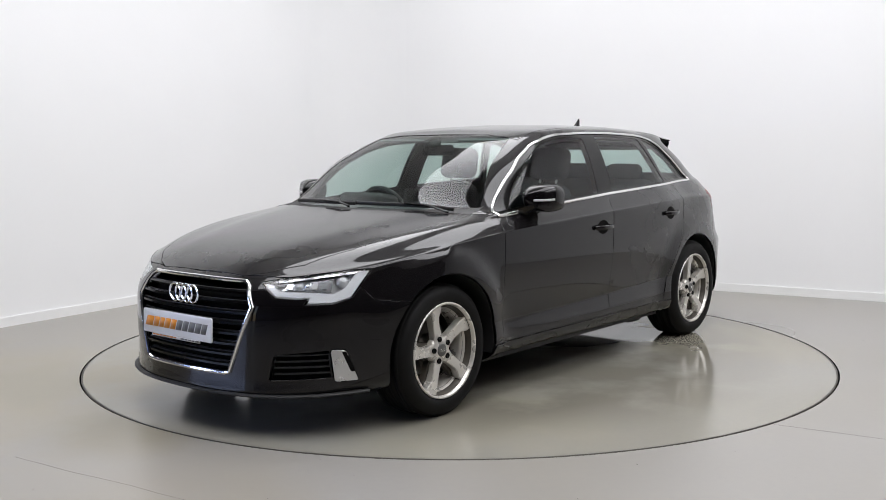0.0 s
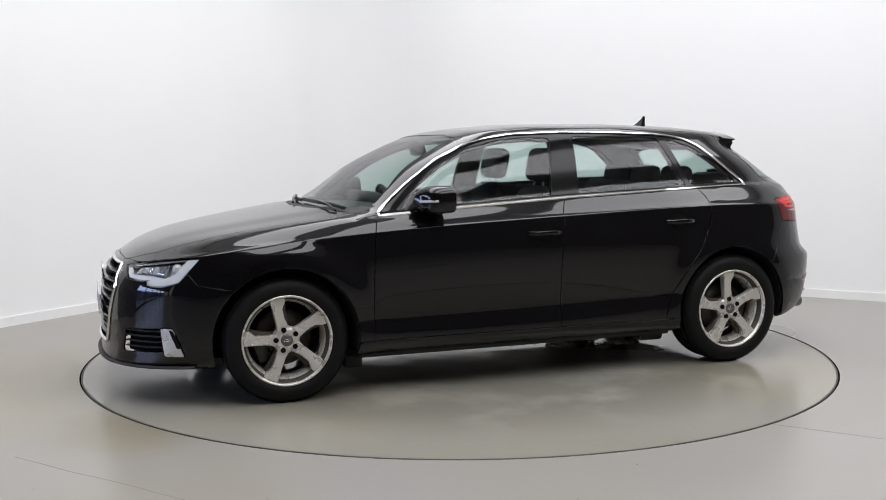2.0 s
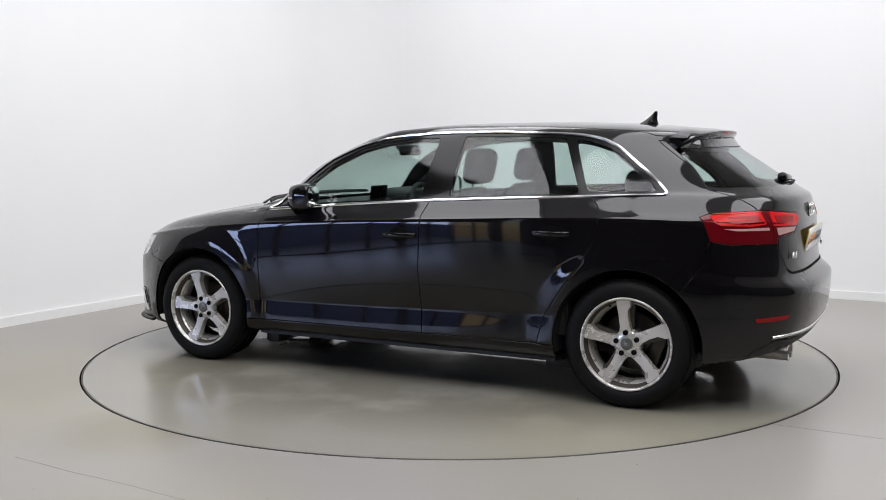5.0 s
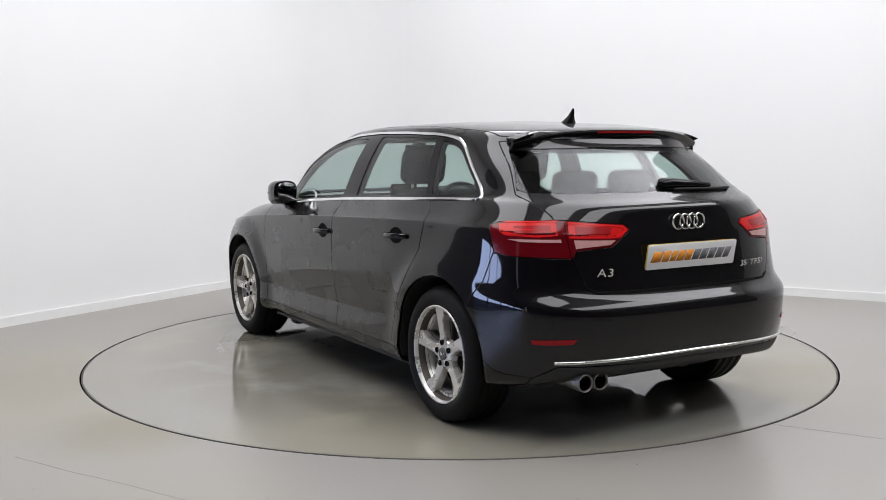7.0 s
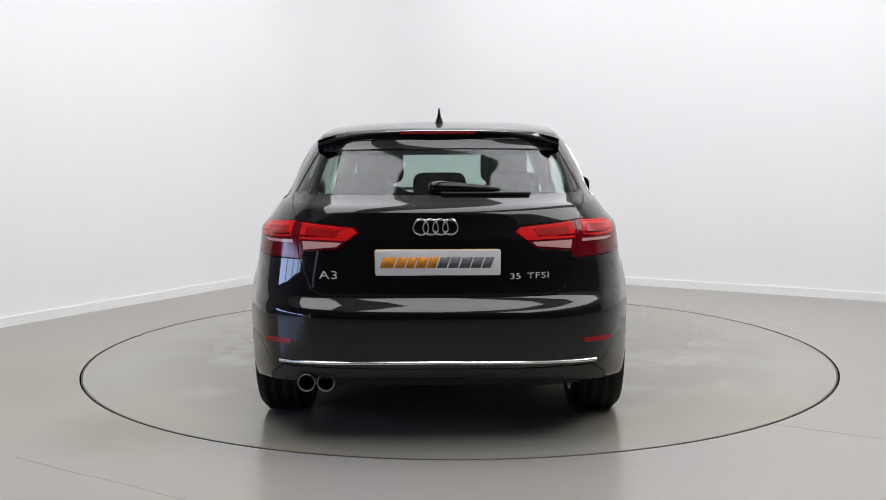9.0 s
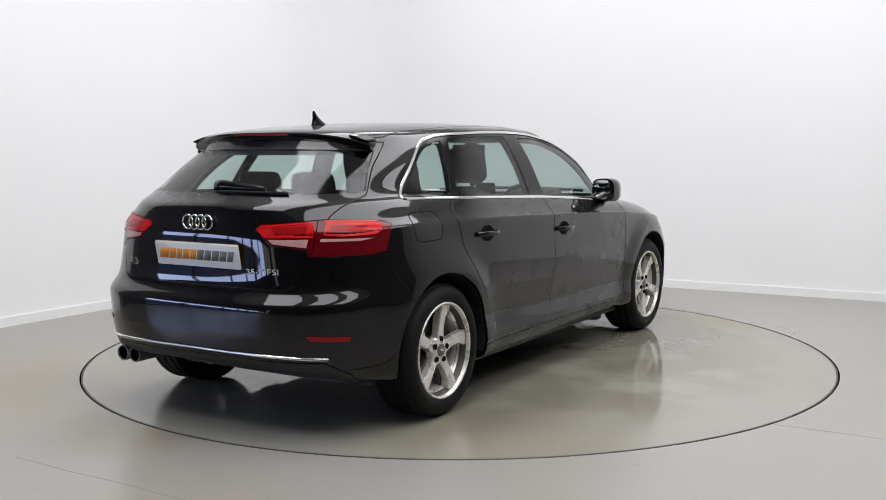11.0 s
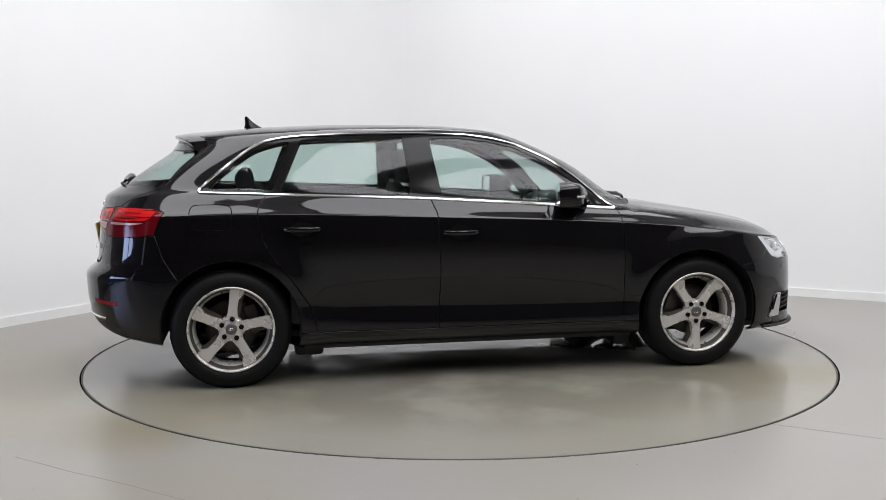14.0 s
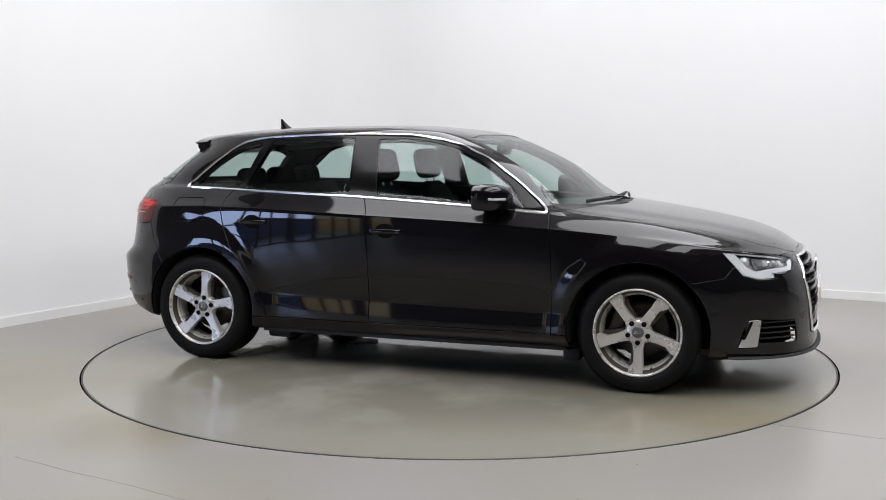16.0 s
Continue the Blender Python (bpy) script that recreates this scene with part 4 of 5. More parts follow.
def block_loft(sections, bevel=0.0):
    """A closed solid through sections of equal point count."""
    b = bmesh.new()
    rows = [[b.verts.new(q) for q in s] for s in sections]
    n = len(rows[0])
    for q, w in zip(rows, rows[1:]):
        for k in range(n):
            b.faces.new((q[k], q[(k + 1) % n], w[(k + 1) % n], w[k]))
    b.faces.new(rows[0][::-1])
    b.faces.new(rows[-1])
    bmesh.ops.recalc_face_normals(b, faces=b.faces[:])
    if bevel:
        bmesh.ops.bevel(b, geom=[e for e in b.edges if e.calc_face_angle(0) > radians(40)], offset=bevel, segments=2, affect="EDGES")
    return b


def lettering(text, size, m, parent, name="badge_letter", depth=0.0015):
    """Raised letters, each a part of its own, centred on m."""
    row, x = [], 0.0
    for ch in text:
        if ch == " ":
            x += size * .45
            continue
        cu = bpy.data.curves.new(name, "FONT")
        cu.body, cu.size, cu.extrude, cu.align_y = ch, size, depth, "CENTER"
        tmp = bpy.data.objects.new(name, cu)
        scene.collection.objects.link(tmp)
        me = bpy.data.meshes.new_from_object(tmp.evaluated_get(bpy.context.evaluated_depsgraph_get()))
        bpy.data.objects.remove(tmp)
        me.materials.clear()
        me.materials.append(LETTER)
        lo, hi = min(v.co.x for v in me.vertices), max(v.co.x for v in me.vertices)
        row.append((me, (x - lo) * 1.35))
        x += hi - lo + size * .13
    for me, dx in row:
        ob = new(name, me)
        ob.parent = parent
        ob.matrix_basis = m @ Matrix.Translation((dx - x * 1.35 / 2, 0, 0)) @ Matrix.Diagonal((1.35, 1, 1, 1))
        ob["label"] = "silver letter on the tailgate"


def number_plate(car, m, name, yellow):
    """A dealer's show plate with plain printed blocks; its face looks along +z of m, x to the reader's right."""
    base = part(name, prism(rounded([(-.260, -.0555), (.260, -.0555), (.260, .0555), (-.260, .0555)], .01), 0, .004, m), PLATE_YELLOW if yellow else PLATE, car, "plate holder behind the show board")
    b = prism(rounded([(-.258, -.056), (.262, -.056), (.262, .054), (-.258, .054)], .008), .0045, .0085, m, .001)
    part("show_board", b, PLATE, base, "white board with orange and grey blocks")
    x = -.232
    widths = [.062, .046, .040, .046, .044, .046, .046, .048, .046, .042]
    for k, w in enumerate(widths):
        h = .0235
        sl = .0085
        out = [(x - sl, -h), (x + w - .006 - sl, -h), (x + w - .006 + sl, h), (x + sl, h)]
        part("print_block", prism(out, .0085, .0092, m), ORANGE if k < 5 else GREY_PRINT, base)
        x += w
    part("strip", prism([(-.195, -.069), (.175, -.069), (.175, -.0555), (-.195, -.0555)], .003, .0055, m), PLATE, base, "thin white strip under the board")
    x = -.185
    while x < .165:
        w = .018 if int(x * 1000) % 3 else .026
        if not -.005 < x < .03:
            part("print_bar", prism([(x, -.0655), (x + w, -.0655), (x + w, -.059), (x, -.059)], .0055, .0060, m), ORANGE if x < 0 else GREY_PRINT, base)
        x += w + .005
    return base


def end_frame(x, y, z, tilt, rear):
    """A pose on the front or rear end: x to the reader's right, y up, z out of the car."""
    return pose(x, y, z, 0, 0, -90 if rear else 90) @ pose(0, 0, 0, 90 - tilt)


def build_outside(car):
    P = PANELS
    # wheel housings and underbody
    for wx in (WHEEL_X, -WHEEL_X):
        prof = circle(wx, WHEEL_R, ARCH_R - .004, -11, 191, 30)
        inner = circle(wx, WHEEL_R, ARCH_R + .010, -11, 191, 30)
        b = bmesh.new()
        for k in range(30):
            ya, yb = (on_skin(side_view, *inner[i])[0].y - .014 for i in (k, k + 1))
            q = [Vector((prof[i][0], y, prof[i][1])) for i, y in ((k, .44), (k + 1, .44), (k + 1, yb), (k, ya))]
            w = [Vector((inner[i][0], y, inner[i][1])) for i, y in ((k, .44), (k + 1, .44), (k + 1, yb - .004), (k, ya - .004))]
            vs, us = [b.verts.new(v) for v in q], [b.verts.new(v) for v in w]
            b.faces.new(vs)
            b.faces.new(us[::-1])
            b.faces.new((vs[3], vs[2], us[2], us[3]))
        cen = b.verts.new((wx, .442, WHEEL_R - .05))
        back = [b.verts.new((x, .442, z)) for x, z in prof]
        for k in range(30):
            b.faces.new((back[k], back[k + 1], cen))
        bmesh.ops.remove_doubles(b, verts=b.verts[:], dist=1e-5)
        both("arch_liner", b, MATT_BLACK, car, "black felt wheel-arch liner")
    part("underbody", prism([(2.02, -.45), (2.02, .45), (1.80, .62), (1.62, .66), (1.0, .66), (.93, .78), (-.93, .78), (-1.0, .64), (-1.60, .66), (-1.66, .50), (-1.66, 0), (-1.66, -.50), (-1.60, -.66), (-1.0, -.64), (-.93, -.78), (.93, -.78), (1.0, -.66), (1.62, -.66), (1.80, -.62)], .185, .215, None, .0), MATT_BLACK, car, "dark underbody tray", smooth=False)
    for x, y, sx, sy, z in ((1.05, 0, .75, .55, .165), (.2, .12, 1.2, .16, .15), (-1.30, .1, .30, .9, .19), (.93, .52, .10, .30, .15), (-.9, .5, .16, .3, .165)):
        part("underbody_box", box(sx, sy, .09, Matrix.Translation((x, y, z)), .02), MATT_BLACK, car)
        if y > .3 and abs(x) < 1:
            part("underbody_box", box(sx, sy, .09, Matrix.Translation((x, -y, z)), .02), MATT_BLACK, car)

    # grille
    panel("grille_back", P["grille"], [GAP], car, "dark grille backing", "both", thick=.01, edge=0, push=.055, trim=False)
    for k in range(8):
        z = .318 + .047 * k
        half = smooth_curve(z, [.28, .58, .675, .69], [.298, .412, .355, .335]) - .012
        for dz, lift, hw, hh in ((0, -.010, .010, .013), (.0115, -.022, .004, .012)):
            pts, ups = [], []
            for y in np.linspace(-half, half, 25):
                q, n = on_skin(end_view, abs(y), z + dz, lift)
                pts.append(Vector((q.x, math.copysign(q.y, y), q.z)))
                ups.append(Vector((n.x, math.copysign(n.y, y), n.z)))
            part("grille_slat", sweep(pts, hw, hh, ups, round_n=6), GLOSS_BLACK if dz == 0 else MATT_BLACK, car)
    half_line = [(0, .688)] + GRILLE[1:-1] + [(0, .280)]
    pts, ups = skin_line(end_view, half_line, .003, False, .03)
    pts2, ups2 = flip(pts)[1:-1][::-1], flip(ups)[1:-1][::-1]
    part("grille_frame", sweep(pts + pts2, .0098, .009, ups + ups2, True), CHROME, car, "bright single-piece grille surround")
    for k in range(4):
        q, n = on_skin(end_view, 0.0, .617)
        part("ring_emblem", ring((q.x + .012, -.0655 + .0437 * k - .0, .617), .0395, .0058), CHROME, car, "plain chrome ring")
    # lip under the front bumper
    q = contour(2.190, -2.05, ([-1.32, 1.32], [.84, .845]), 2.6, 3.4, ([-2.1, 1.6, 2.2], [.21, .205, .190]))[:NF - 5]
    q = [Vector(v) for v in q]
    part("front_lip", sweep(flip(q)[1:][::-1] + q, .013, .008), MATT_BLACK, car, "black front splitter lip")
    # show plates
    q, n = on_skin(end_view, .02, .466)
    number_plate(car, end_frame(q.x + .006, -.030, .468, 2, False), "front_plate", False)
    q, n = on_skin(end_view, 0, .80, left="rear")
    number_plate(car, end_frame(q.x - .004, -.003, .802, -10, True), "rear_plate", True)
    for k in range(4):
        q, n = on_skin(end_view, .03, .945, left="rear")
        part("ring_emblem", ring((q.x - .011, -.0600 + .0405 * k + .003, .946), .0315, .0042), CHROME, car, "plain chrome ring")
    q, n = on_skin(end_view, .44, .745, left="rear")
    lettering("A3", .050, end_frame(q.x - .005, .452, .745, -8, True) @ pose(0, 0, 0, 0, -8, 0), car)
    q, n = on_skin(end_view, .40, .742, left="rear")
    lettering("35 TFSI", .037, end_frame(q.x - .017, -.388, .742, -8, True) @ pose(0, 0, 0, 0, 9, 0), car)

    # lamps
    for side in ("", "right"):
        def place(name, bm, mat, parent, label="", angle=35):
            return part(name, bm if side == "" else mirrored(bm), mat, parent, label, angle=angle)
        lamp = panel("headlight", P["headlight"], [LAMP_GREY], car, "clear headlamp with white daytime-running strip", side, thick=.006, edge=0, push=.042, trim=False)
        guide = [(.196, .684), (.243, .634), (.358, .627), (.402, .631), (.388, .604), (.494, .604), (.578, .626), (.664, .737), (.606, .734), (.556, .668), (.500, .640), (.420, .650), (.262, .654), (.232, .682)]
        place("light_guide", skin_patch(front_corner, guide, -.010, .006), LAMP_WHITE, lamp, "white daytime-running light guide")
        place("upper_guide", skin_patch(front_corner, [(.22, .692), (.30, .702), (.42, .717), (.56, .732), (.61, .735), (.60, .727), (.42, .709), (.30, .695)], -.010, .006), LAMP_SILVER, lamp)
        place("reflector", skin_patch(front_corner, [(.265, .664), (.42, .660), (.49, .652), (.50, .708), (.42, .702), (.30, .688)], -.026, .004), LAMP_SILVER, lamp, "stepped silver reflector")
        for k in range(5):
            place("reflector_step", skin_patch(front_corner, [(.29 + .038 * k, .668), (.316 + .038 * k, .667), (.322 + .038 * k, .690 + .003 * k), (.296 + .038 * k, .688 + .003 * k)], -.018, .008), LAMP_GREY if k % 2 else LAMP_SILVER, lamp)
        q, n = on_skin(front_corner, .545, .693, -.02)
        lens = lathe([(.0, .012), (.012, .010), (.022, .004), (.028, -.004), (.031, -.012)], 28, m=Matrix.Translation(q) @ n.to_track_quat("Z", "Y").to_matrix().to_4x4())
        place("projector", lens, LAMP_GREY, lamp, "round projector lens")
        panel("headlight_lens", P["headlight"], [CLEAR], lamp, "clear polycarbonate lens", side, thick=0, edge=0, push=.001, trim=False)
        # tail lamps: on the quarter and on the tailgate
        a = panel("tail_lamp", P["tail_side"], [RED_DARK], car, "red tail lamp on the rear quarter", side, thick=.02, edge=.002, push=-.001, trim=False)
        place("lit_field", skin_patch(rear_corner, [(.655, .945), (.70, .949), (.905, .957), (.920, .903), (.84, .895), (.69, .900), (.665, .915)], .0025, .003), RED_BRIGHT, a)
        place("inner_field", skin_patch(rear_corner, [(.725, .938), (.885, .944), (.895, .913), (.735, .910)], .0042, .003), RED, a)
        place("frame_line", skin_patch(rear_corner, [(.672, .956), (.912, .9635), (.912, .957), (.69, .950)], .0042, .003), RED_BRIGHT, a)
        place("clear_strip", skin_patch(rear_corner, [(.70, .885), (.932, .887), (.936, .874), (.76, .875)], .0035, .003), PINK, a, "clear turn-signal strip")
        a = panel("tail_lamp", P["tail_hatch"], [RED_DARK], car, "red tail lamp on the tailgate", side, thick=.02, edge=.002, push=-.001, trim=False)
        place("lit_field", skin_patch(rear_corner, [(.955, .959), (1.175, .940), (1.195, .920), (1.165, .888), (.967, .892)], .0025, .003), RED_BRIGHT, a)
        place("inner_field", skin_patch(rear_corner, [(.985, .940), (1.135, .931), (1.125, .905), (.992, .907)], .0042, .003), RED, a)
        place("frame_line", skin_patch(rear_corner, [(.958, .9585), (1.178, .940), (1.197, .922), (1.17, .890), (1.16, .890), (1.184, .921), (1.168, .933), (.958, .951)], .0042, .003), RED_BRIGHT, a)
        place("clear_strip", skin_patch(rear_corner, [(.985, .884), (1.150, .880), (1.132, .862), (.995, .848)], .0035, .003), PINK, a, "clear reversing-light strip")
        # bumper fittings
        panel("bumper_blade", P["fog_trim"], [SATIN], car, "satin silver blade in the bumper", side, thick=.02, edge=.003, push=-.008, trim=False)
        place("blade_slot", skin_patch(front_corner, rounded([(.532, .388), (.552, .386), (.588, .302), (.584, .296), (.570, .298)], .006), .0095, .003), GAP, car, "dark slot in the silver blade")
        panel("air_intake", P["intake"], [GAP], car, "dark side air intake", side, thick=.006, edge=0, push=.035, trim=False)
        for k in range(4):
            z = .290 + .027 * k
            pts, ups = skin_line(front_corner, [(.235, z), (.482, z + .006)], -.012, False, .03)
            place("intake_slat", sweep(pts, .0045, .012, ups, round_n=6), MATT_BLACK, car)
        place("reflector_lamp", skin_patch(rear_corner, [(.820, .470), (.90, .474), (1.012, .478), (.995, .458), (.90, .453), (.825, .452)], .003, .006), RED, car, "red reflector in the rear bumper")
        # door mirrors
        sec = []
        for x, s, dz, y0 in ((.618, .30, .0, .01), (.608, .62, .0, .005), (.580, .90, 0, 0), (.540, 1.0, .002, 0), (.495, 1.0, .004, 0), (.462, .95, .004, 0)):
            row = []
            for k in range(24):
                a = 2 * math.pi * k / 24
                cy, cz = abs(math.cos(a)) ** .62 * math.copysign(1, math.cos(a)), abs(math.sin(a)) ** .62 * math.copysign(1, math.sin(a))
                row.append(Vector((x + .012 - .020 * cy, .882 - y0 + .086 * s * cy, 1.003 + dz + (.070 if cz > 0 else .070) * s * cz - .010 * cy * (cz < 0))))
            sec.append(row)
        mirror = place("door_mirror", block_loft(sec), PAINT, car, "black door mirror housing", angle=50)
        glass = [[Vector((gx - .10 * (q.y - .882) * g, .882 + (q.y - .882) * g, 1.007 + (q.z - 1.007) * g)) for q in sec[-1]] for g, gx in ((.88, .4722), (.87, .4690), (.72, .4665), (.50, .4643), (.25, .4628), (.05, .4623))]
        place("mirror_glass", block_loft(glass), MIRROR, mirror, "mirror glass")
        place("mirror_foot", block_loft([[Vector((x, y, z)) for x, y, z in s] for s in (
            [(.66, .79, .905), (.52, .80, .905), (.52, .79, .945), (.66, .78, .945)], [(.645, .85, .925), (.535, .86, .925), (.525, .85, .965), (.645, .84, .965)],
            [(.630, .905, .955), (.535, .91, .955), (.520, .90, .985), (.635, .895, .985)])], .008), GLOSS_BLACK, mirror, "gloss black mirror foot")
        place("indicator", sweep([Vector((.612, .827, .996)), Vector((.624, .862, .996)), Vector((.616, .902, .997)), Vector((.587, .949, .998)), Vector((.552, .967, 1.0))], .003, .006), LAMP_GREY, mirror, "slim indicator lens")
        # door handles, each over a flat dark patch that paints its recess's shade
        for x0, z in ((-.080, .808), (-.938, .842)):
            q, n = on_skin(side_view, x0, z)
            pts = []
            for k in range(13):
                s = k / 12
                xx = x0 - .092 + .184 * s
                qq, nn = on_skin(side_view, xx, z + .003)
                pts.append(qq + nn * (.006 + .030 * math.sin(math.pi * min(1, max(0, s))) ** .5))
            h = place("door_handle", sweep(pts, .0125, .0085, [n] * 13, round_n=10), PAINT, car, "black bow door handle")
            place("recess_shade", skin_patch(side_view, [(x0 + .062 * math.cos(a), z + .004 + .040 * math.sin(a)) for a in [2 * math.pi * k / 20 for k in range(20)]], .0006, .002), GAP, h, "flat dark patch painting the shade of the handle recess")
            if side == "right" and x0 > -.5:
                qq, nn = on_skin(side_view, x0 + .078, z + .003)
                place("lock_barrel", lathe([(.0, .001), (.007, .001), (.008, -.006)], 14, m=Matrix.Translation(qq + nn * .026) @ nn.to_track_quat("Z", "Y").to_matrix().to_4x4()), CHROME, h, "chrome key lock")
    # thin bright strip across the rear bumper
    line = [(.0, .388), (.3, .386), (.55, .380), (.675, .374)]
    pts, ups = skin_line(end_view, line, .003, False, .03, left="rear")
    part("bumper_strip", sweep(flip(pts)[1:][::-1] + pts, .0065, .005, flip(ups)[1:][::-1] + ups), CHROME, car, "thin chrome strip on the rear bumper")
    # dark strip laid on to paint the shadow in the gap under the tailgate
    pts, ups = skin_line(end_view, [(.0, .660), (.3, .660), (.49, .662), (.53, .684)], -.002, False, .03, left="rear")
    part("tailgate_gap_shade", sweep(flip(pts)[1:][::-1] + pts, .008, .004, flip(ups)[1:][::-1] + ups), GAP, car, "dark strip painting the shaded gap under the tailgate")
    # twin tailpipes
    for y in (.556, .474):
        part("tailpipe", lathe([(.030, -.22), (.037, -.20), (.0385, 0), (.0375, .004), (.0345, .004), (.033, -.002), (.032, -.15), (.0, -.15)], 32, m=pose(-2.030, y, .286, 0, -90, 0)), PIPE_STEEL, car, "round steel tailpipe")
        part("pipe_inside", lathe([(.0315, -.004), (.031, -.14), (.0, -.14)], 24, m=pose(-2.030, y, .286, 0, -90, 0)), GAP, car)
    # roof spoiler over the rear window
    def spoiler_edge(y):
        e = abs(y) / .560
        return e, -1.632 + .125 * e ** 2.2, 1.3520 - .010 * e ** 2 - .046 * e ** 4
    secs = []
    for y in np.linspace(-.560, .560, 25):
        e, x1, zt = spoiler_edge(y)
        secs.append([Vector((-1.44, y * .995, zt + .020)), Vector((-1.53, y, zt + .013)), Vector((x1 + .012, y, zt + .001)), Vector((x1, y, zt - .004)), Vector((x1 + .003, y, zt - .016)), Vector((x1 + .050, y, zt - .060)), Vector((x1 + .062, y, zt - .085)), Vector((-1.50, y * .98, zt - .085)), Vector((-1.44, y * .98, zt - .04))])
    part("spoiler", block_loft(secs, .002), PAINT, car, "black roof spoiler", angle=40)
    b = []
    for y in np.linspace(-.17, .17, 9):
        e, x1, zt = spoiler_edge(y)
        b.append([Vector((x1 + .0005, y, zt - .006)), Vector((x1 + .0025, y, zt - .017)), Vector((x1 + .012, y, zt - .020)), Vector((x1 + .010, y, zt - .006))])
    part("brake_lamp", block_loft(b), RED, car, "red high-level brake lamp")
    # roof aerial
    fin = []
    for s, x0, x1, w in ((0, -1.115, -1.235, .022), (.25, -1.150, -1.228, .017), (.45, -1.172, -1.226, .010), (.75, -1.197, -1.228, .006), (1, -1.212, -1.226, .003)):
        z = 1.392 + .072 * s
        fin.append([Vector((x0 + (x1 - x0) * (1 - math.cos(a)) / 2, w * math.sin(a), z)) for a in [2 * math.pi * k / 16 for k in range(16)]])
    part("roof_aerial", block_loft(fin), GLOSS_BLACK, car, "black shark-fin aerial", angle=60)
    # rear wiper
    q, n = on_skin(end_view, .0, 1.085, left="rear")
    tilt = n
    w = lambda y, z, lift: (lambda r: Vector((r[0].x, y, r[0].z)) + r[1] * lift)(on_skin(end_view, abs(y), z, 0, "rear"))
    rows = []
    for y, z, hw, lift in ((.036, 1.100, .014, .006), (.026, 1.098, .026, .010), (-.02, 1.096, .027, .014), (-.10, 1.092, .021, .014), (-.20, 1.089, .016, .012), (-.268, 1.087, .011, .010)):
        c = w(y, z, lift)
        up = Vector((0.55, 0, 0.83))
        out = Vector((-.83, 0, .55))
        rows.append([c + up * hw * math.cos(a) + out * hw * .75 * math.sin(a) for a in [2 * math.pi * k / 14 for k in range(14)]])
    arm = part("rear_wiper", block_loft(rows), GLOSS_BLACK, car, "black rear wiper arm", angle=60)
    part("wiper_blade", sweep([w(-.02 - .038 * k, 1.074 - .0004 * k, .008) for k in range(11)], .005, .008, [n] * 11), MATT_BLACK, arm, "rubber wiper blade")
    # windscreen wipers lying on the cowl
    for y0, y1, x0 in ((.62, .02, .02), (.02, -.52, .0)):
        pts = []
        for k in range(12):
            y = y0 + (y1 - y0) * k / 11
            r, nn = on_skin(plan_view, 1.055 - .30 * abs(y) ** 2.2 - .012 * k / 11, abs(y), .014)
            pts.append(Vector((r.x, y, r.z)))
        a = part("wiper", sweep(pts, .007, .010), MATT_BLACK, car, "black windscreen wiper")
        part("wiper_arm", sweep([pts[0] + Vector((.05, 0, -.012)), pts[2] + Vector((.03, 0, .006)), pts[5] + Vector((.006, 0, .008))], .008, .006), GLOSS_BLACK, a)


build_outside(CAR)



# ---- cabin ----
def cushion(sx, sy, sz, m, r=0.04):
    b = bmesh.new()
    bmesh.ops.create_cube(b, size=1.0, matrix=Matrix.Diagonal((sx, sy, sz, 1)))
    bmesh.ops.bevel(b, geom=b.edges[:], offset=min(r, .45 * min(sx, sy, sz)), segments=4, affect="EDGES", profile=.5)
    for v in b.verts:
        v.co = m @ v.co
    return b


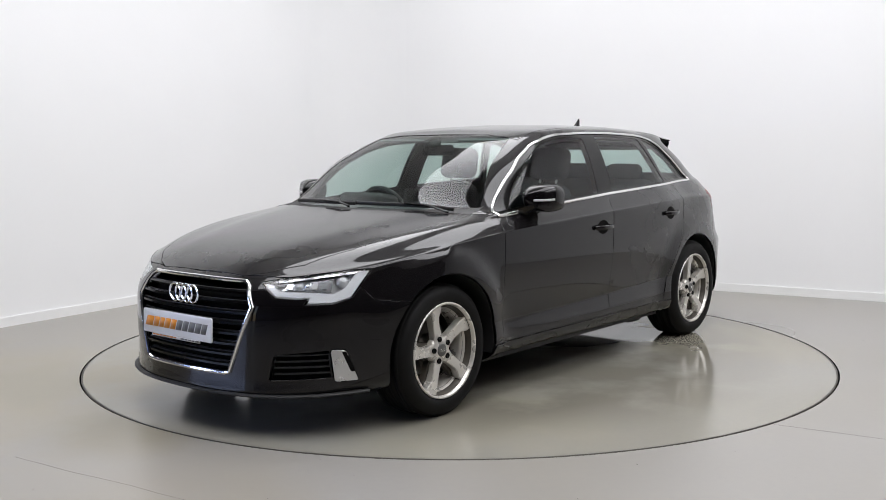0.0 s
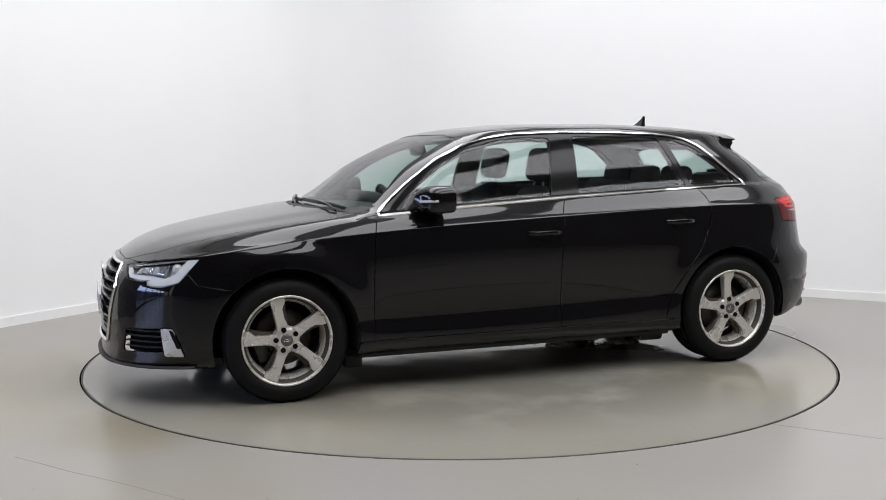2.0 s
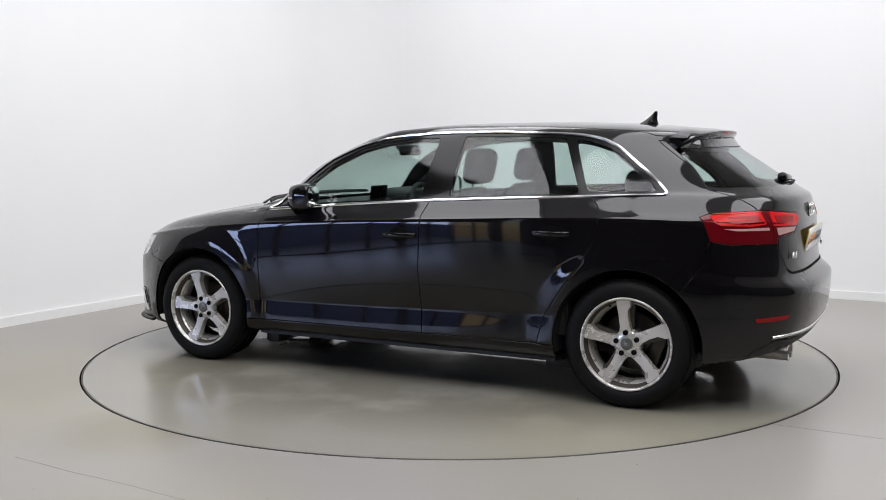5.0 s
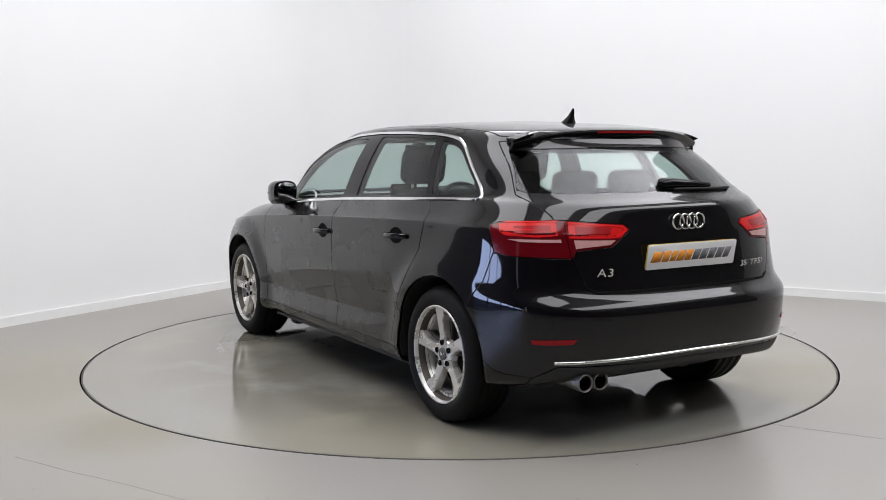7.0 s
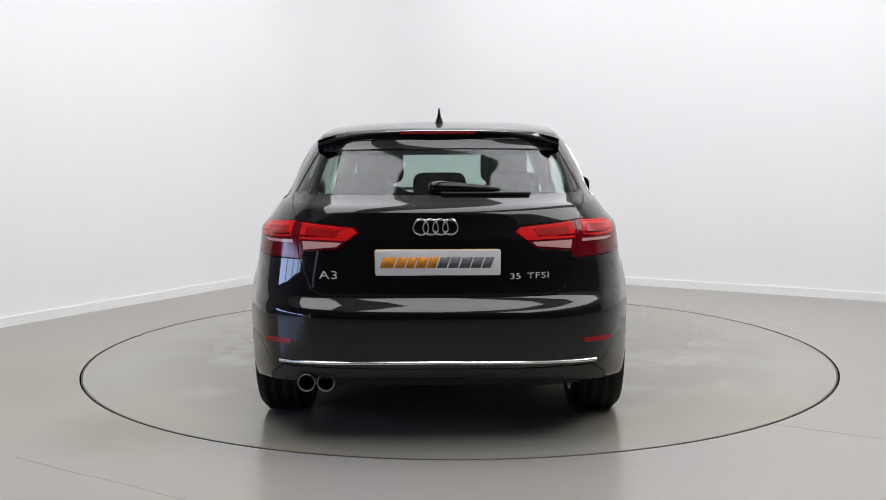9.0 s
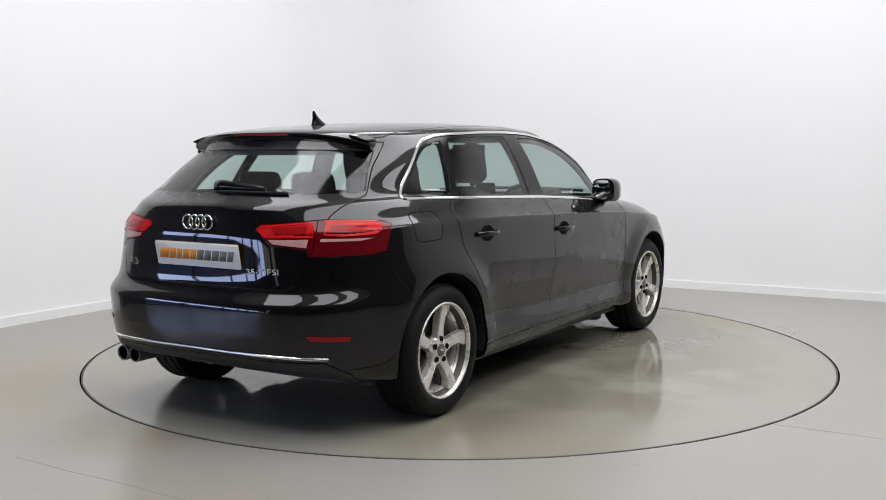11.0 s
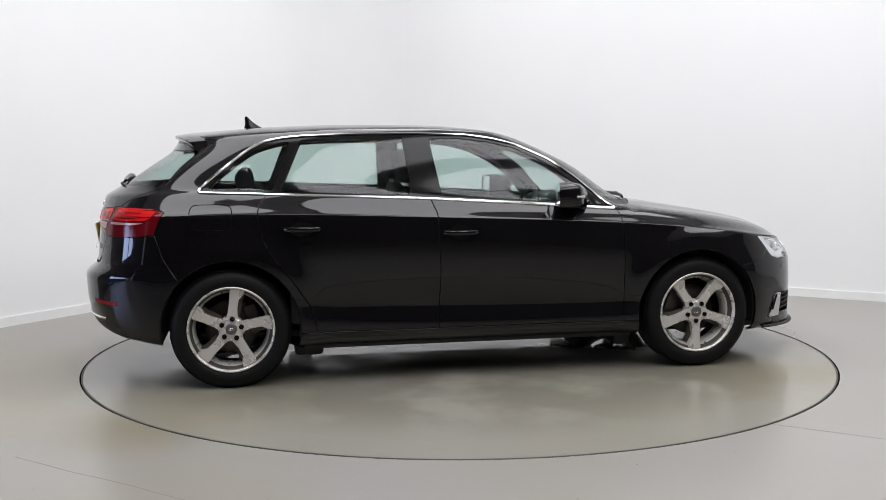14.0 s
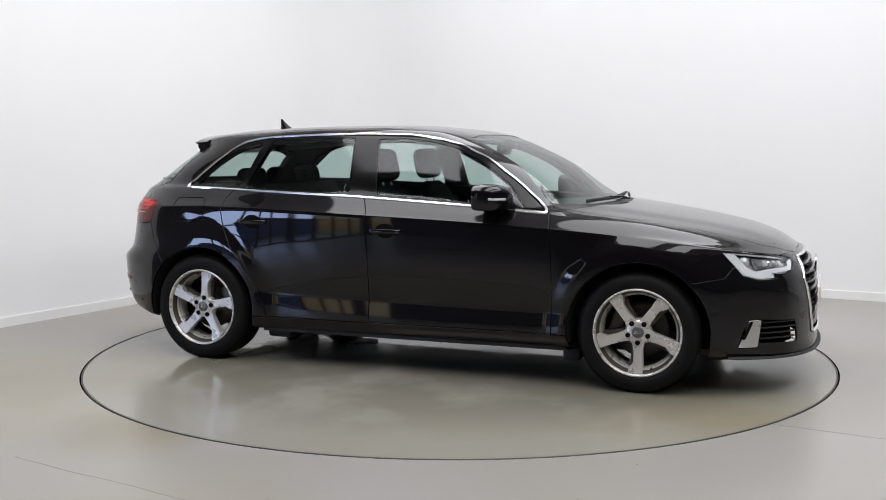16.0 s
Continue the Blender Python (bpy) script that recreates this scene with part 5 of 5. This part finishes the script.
def build_cabin(car):
    part("cabin_floor", box(2.6, 1.40, .04, Matrix.Translation((-.35, 0, .26)), .01), CABIN, car)
    secs = []
    for y in np.linspace(-.70, .70, 15):
        k = .02 * math.cos(y * 2)
        secs.append([Vector((1.02, y, .60)), Vector((1.02, y, .925)), Vector((.86, y, .940 + k * .4)), Vector((.62, y, .925 + k)), Vector((.52, y, .895 + k)), Vector((.47, y, .84)), Vector((.50, y, .70)), Vector((.62, y, .52))])
    part("dashboard", block_loft(secs, .01), CABIN, car, "dark grey dashboard", angle=50)
    part("binnacle", cushion(.20, .34, .09, pose(.56, -.36, .955, 0, -8, 0), .04), CABIN, car)
    part("screen", cushion(.015, .19, .10, pose(.56, .02, .985, 0, -10, 0), .006), GLOSS_BLACK, car, "slim dash screen")
    part("console", cushion(1.0, .20, .26, pose(.05, 0, .46), .04), CABIN, car)
    # steering wheel on the car's right side
    m = pose(.40, -.36, .865, 0, -66, 0)
    b = bmesh.new()
    rows = []
    for k in range(40):
        a = 2 * math.pi * k / 40
        rows.append([b.verts.new(m @ Vector(((.178 + .016 * math.cos(t)) * math.cos(a), (.178 + .016 * math.cos(t)) * math.sin(a), .016 * math.sin(t)))) for t in [2 * math.pi * j / 8 for j in range(8)]])
    for k in range(40):
        for j in range(8):
            b.faces.new((rows[k][j], rows[(k + 1) % 40][j], rows[(k + 1) % 40][(j + 1) % 8], rows[k][(j + 1) % 8]))
    bmesh.ops.recalc_face_normals(b, faces=b.faces[:])
    w = part("steering_wheel", b, CABIN, car, "dark leather steering wheel")
    part("hub_pad", cushion(.15, .16, .05, m, .02), CABIN, w)
    for a in (90, -90, 180):
        part("wheel_spoke", cushion(.12, .035, .018, m @ pose(0, 0, 0, 0, 0, a) @ pose(.115, 0, 0), .006), SATIN, w)
    # front seats
    for y in (.36, -.36):
        s = part("seat", cushion(.52, .50, .15, pose(.12, y, .50, 0, -6, 0), .055), CLOTH, car, "charcoal cloth front seat")
        rows = []
        for z, wd, x, th in ((.50, .25, -.10, .075), (.62, .255, -.135, .075), (.78, .25, -.185, .07), (.92, .225, -.235, .06), (1.01, .165, -.268, .05), (1.045, .10, -.28, .03)):
            rows.append([Vector((x + th * math.sin(a) * (1 + .25 * abs(math.cos(a))), y + wd * abs(math.cos(a)) ** .6 * math.copysign(1, math.cos(a)), z)) for a in [2 * math.pi * k / 24 for k in range(24)]])
        part("backrest", block_loft(rows), CLOTH, s, angle=60)
        part("headrest", cushion(.11, .27, .20, pose(-.315, y, 1.165, 0, -12, 0), .05), CLOTH, s)
        for d in (-.06, .06):
            part("headrest_post", sweep([Vector((-.28, y + d, 1.0)), Vector((-.305, y + d, 1.10))], .007, .007, [Vector((0, 1, 0))] * 2), SATIN, s)
    # rear bench
    r = part("rear_bench", cushion(.52, 1.24, .16, pose(-.82, 0, .52, 0, -5, 0), .06), CLOTH, car, "charcoal cloth rear bench seat")
    part("backrest", cushion(.16, 1.24, .54, pose(-1.12, 0, .78, 0, -16, 0), .06), CLOTH, r)
    for y in (.36, 0, -.36):
        part("headrest", cushion(.10, .26, .13, pose(-1.235, y, 1.085, 0, -14, 0), .045), CLOTH, r)
    part("parcel_shelf", box(.52, 1.10, .025, pose(-1.50, 0, .985), .008), CABIN, car, "dark parcel shelf")
    part("boot_trim", box(.60, 1.16, .03, pose(-1.55, 0, .45), .008), CABIN, car)
    # headlining under the roof
    b = bmesh.new()
    g = body_surface(1)[-4:, ::4]
    for dz in (.030, .036):
        for sgn in (1, -1):
            vs = [[b.verts.new((v[0] * .96 - .02, v[1] * .92 * sgn, v[2] - dz)) for v in row] for row in g]
            for i in range(len(vs) - 1):
                for j in range(len(vs[0]) - 1):
                    b.faces.new((vs[i][j], vs[i][j + 1], vs[i + 1][j + 1], vs[i + 1][j]))
    bmesh.ops.remove_doubles(b, verts=b.verts[:], dist=1e-4)
    part("headlining", b, LINING, car, "grey cloth headlining")
    mi = part("interior_mirror", cushion(.03, .24, .065, pose(.34, 0, 1.255, 0, 12, 0), .014), GLOSS_BLACK, car, "black rear-view mirror")
    part("mirror_stem", sweep([Vector((.352, 0, 1.26)), Vector((.385, 0, 1.30))], .01, .01, [Vector((0, 1, 0))] * 2), GLOSS_BLACK, mi)
    part("sensor_cover", cushion(.08, .08, .035, pose(.385, 0, 1.288, 0, 30, 0), .015), GLOSS_BLACK, mi)
    for s in (1, -1):
        part("sun_visor", cushion(.16, .40, .015, pose(.24, .33 * s, 1.325, 0, 12, 0), .006), LINING, car, "grey folded sun visor")
        for x0, x1 in ((.75, -.15), (-.25, -1.0)):
            part("door_card", block_loft([[Vector((x, s * y, z)) for y, z in ((.80, .32), (.70, .36), (.68, .60), (.735, .72), (.755, .93), (.80, .93))] for x in (x0, x1)], .01), CABIN, car, "dark inner door panel")


build_cabin(CAR)


motions()
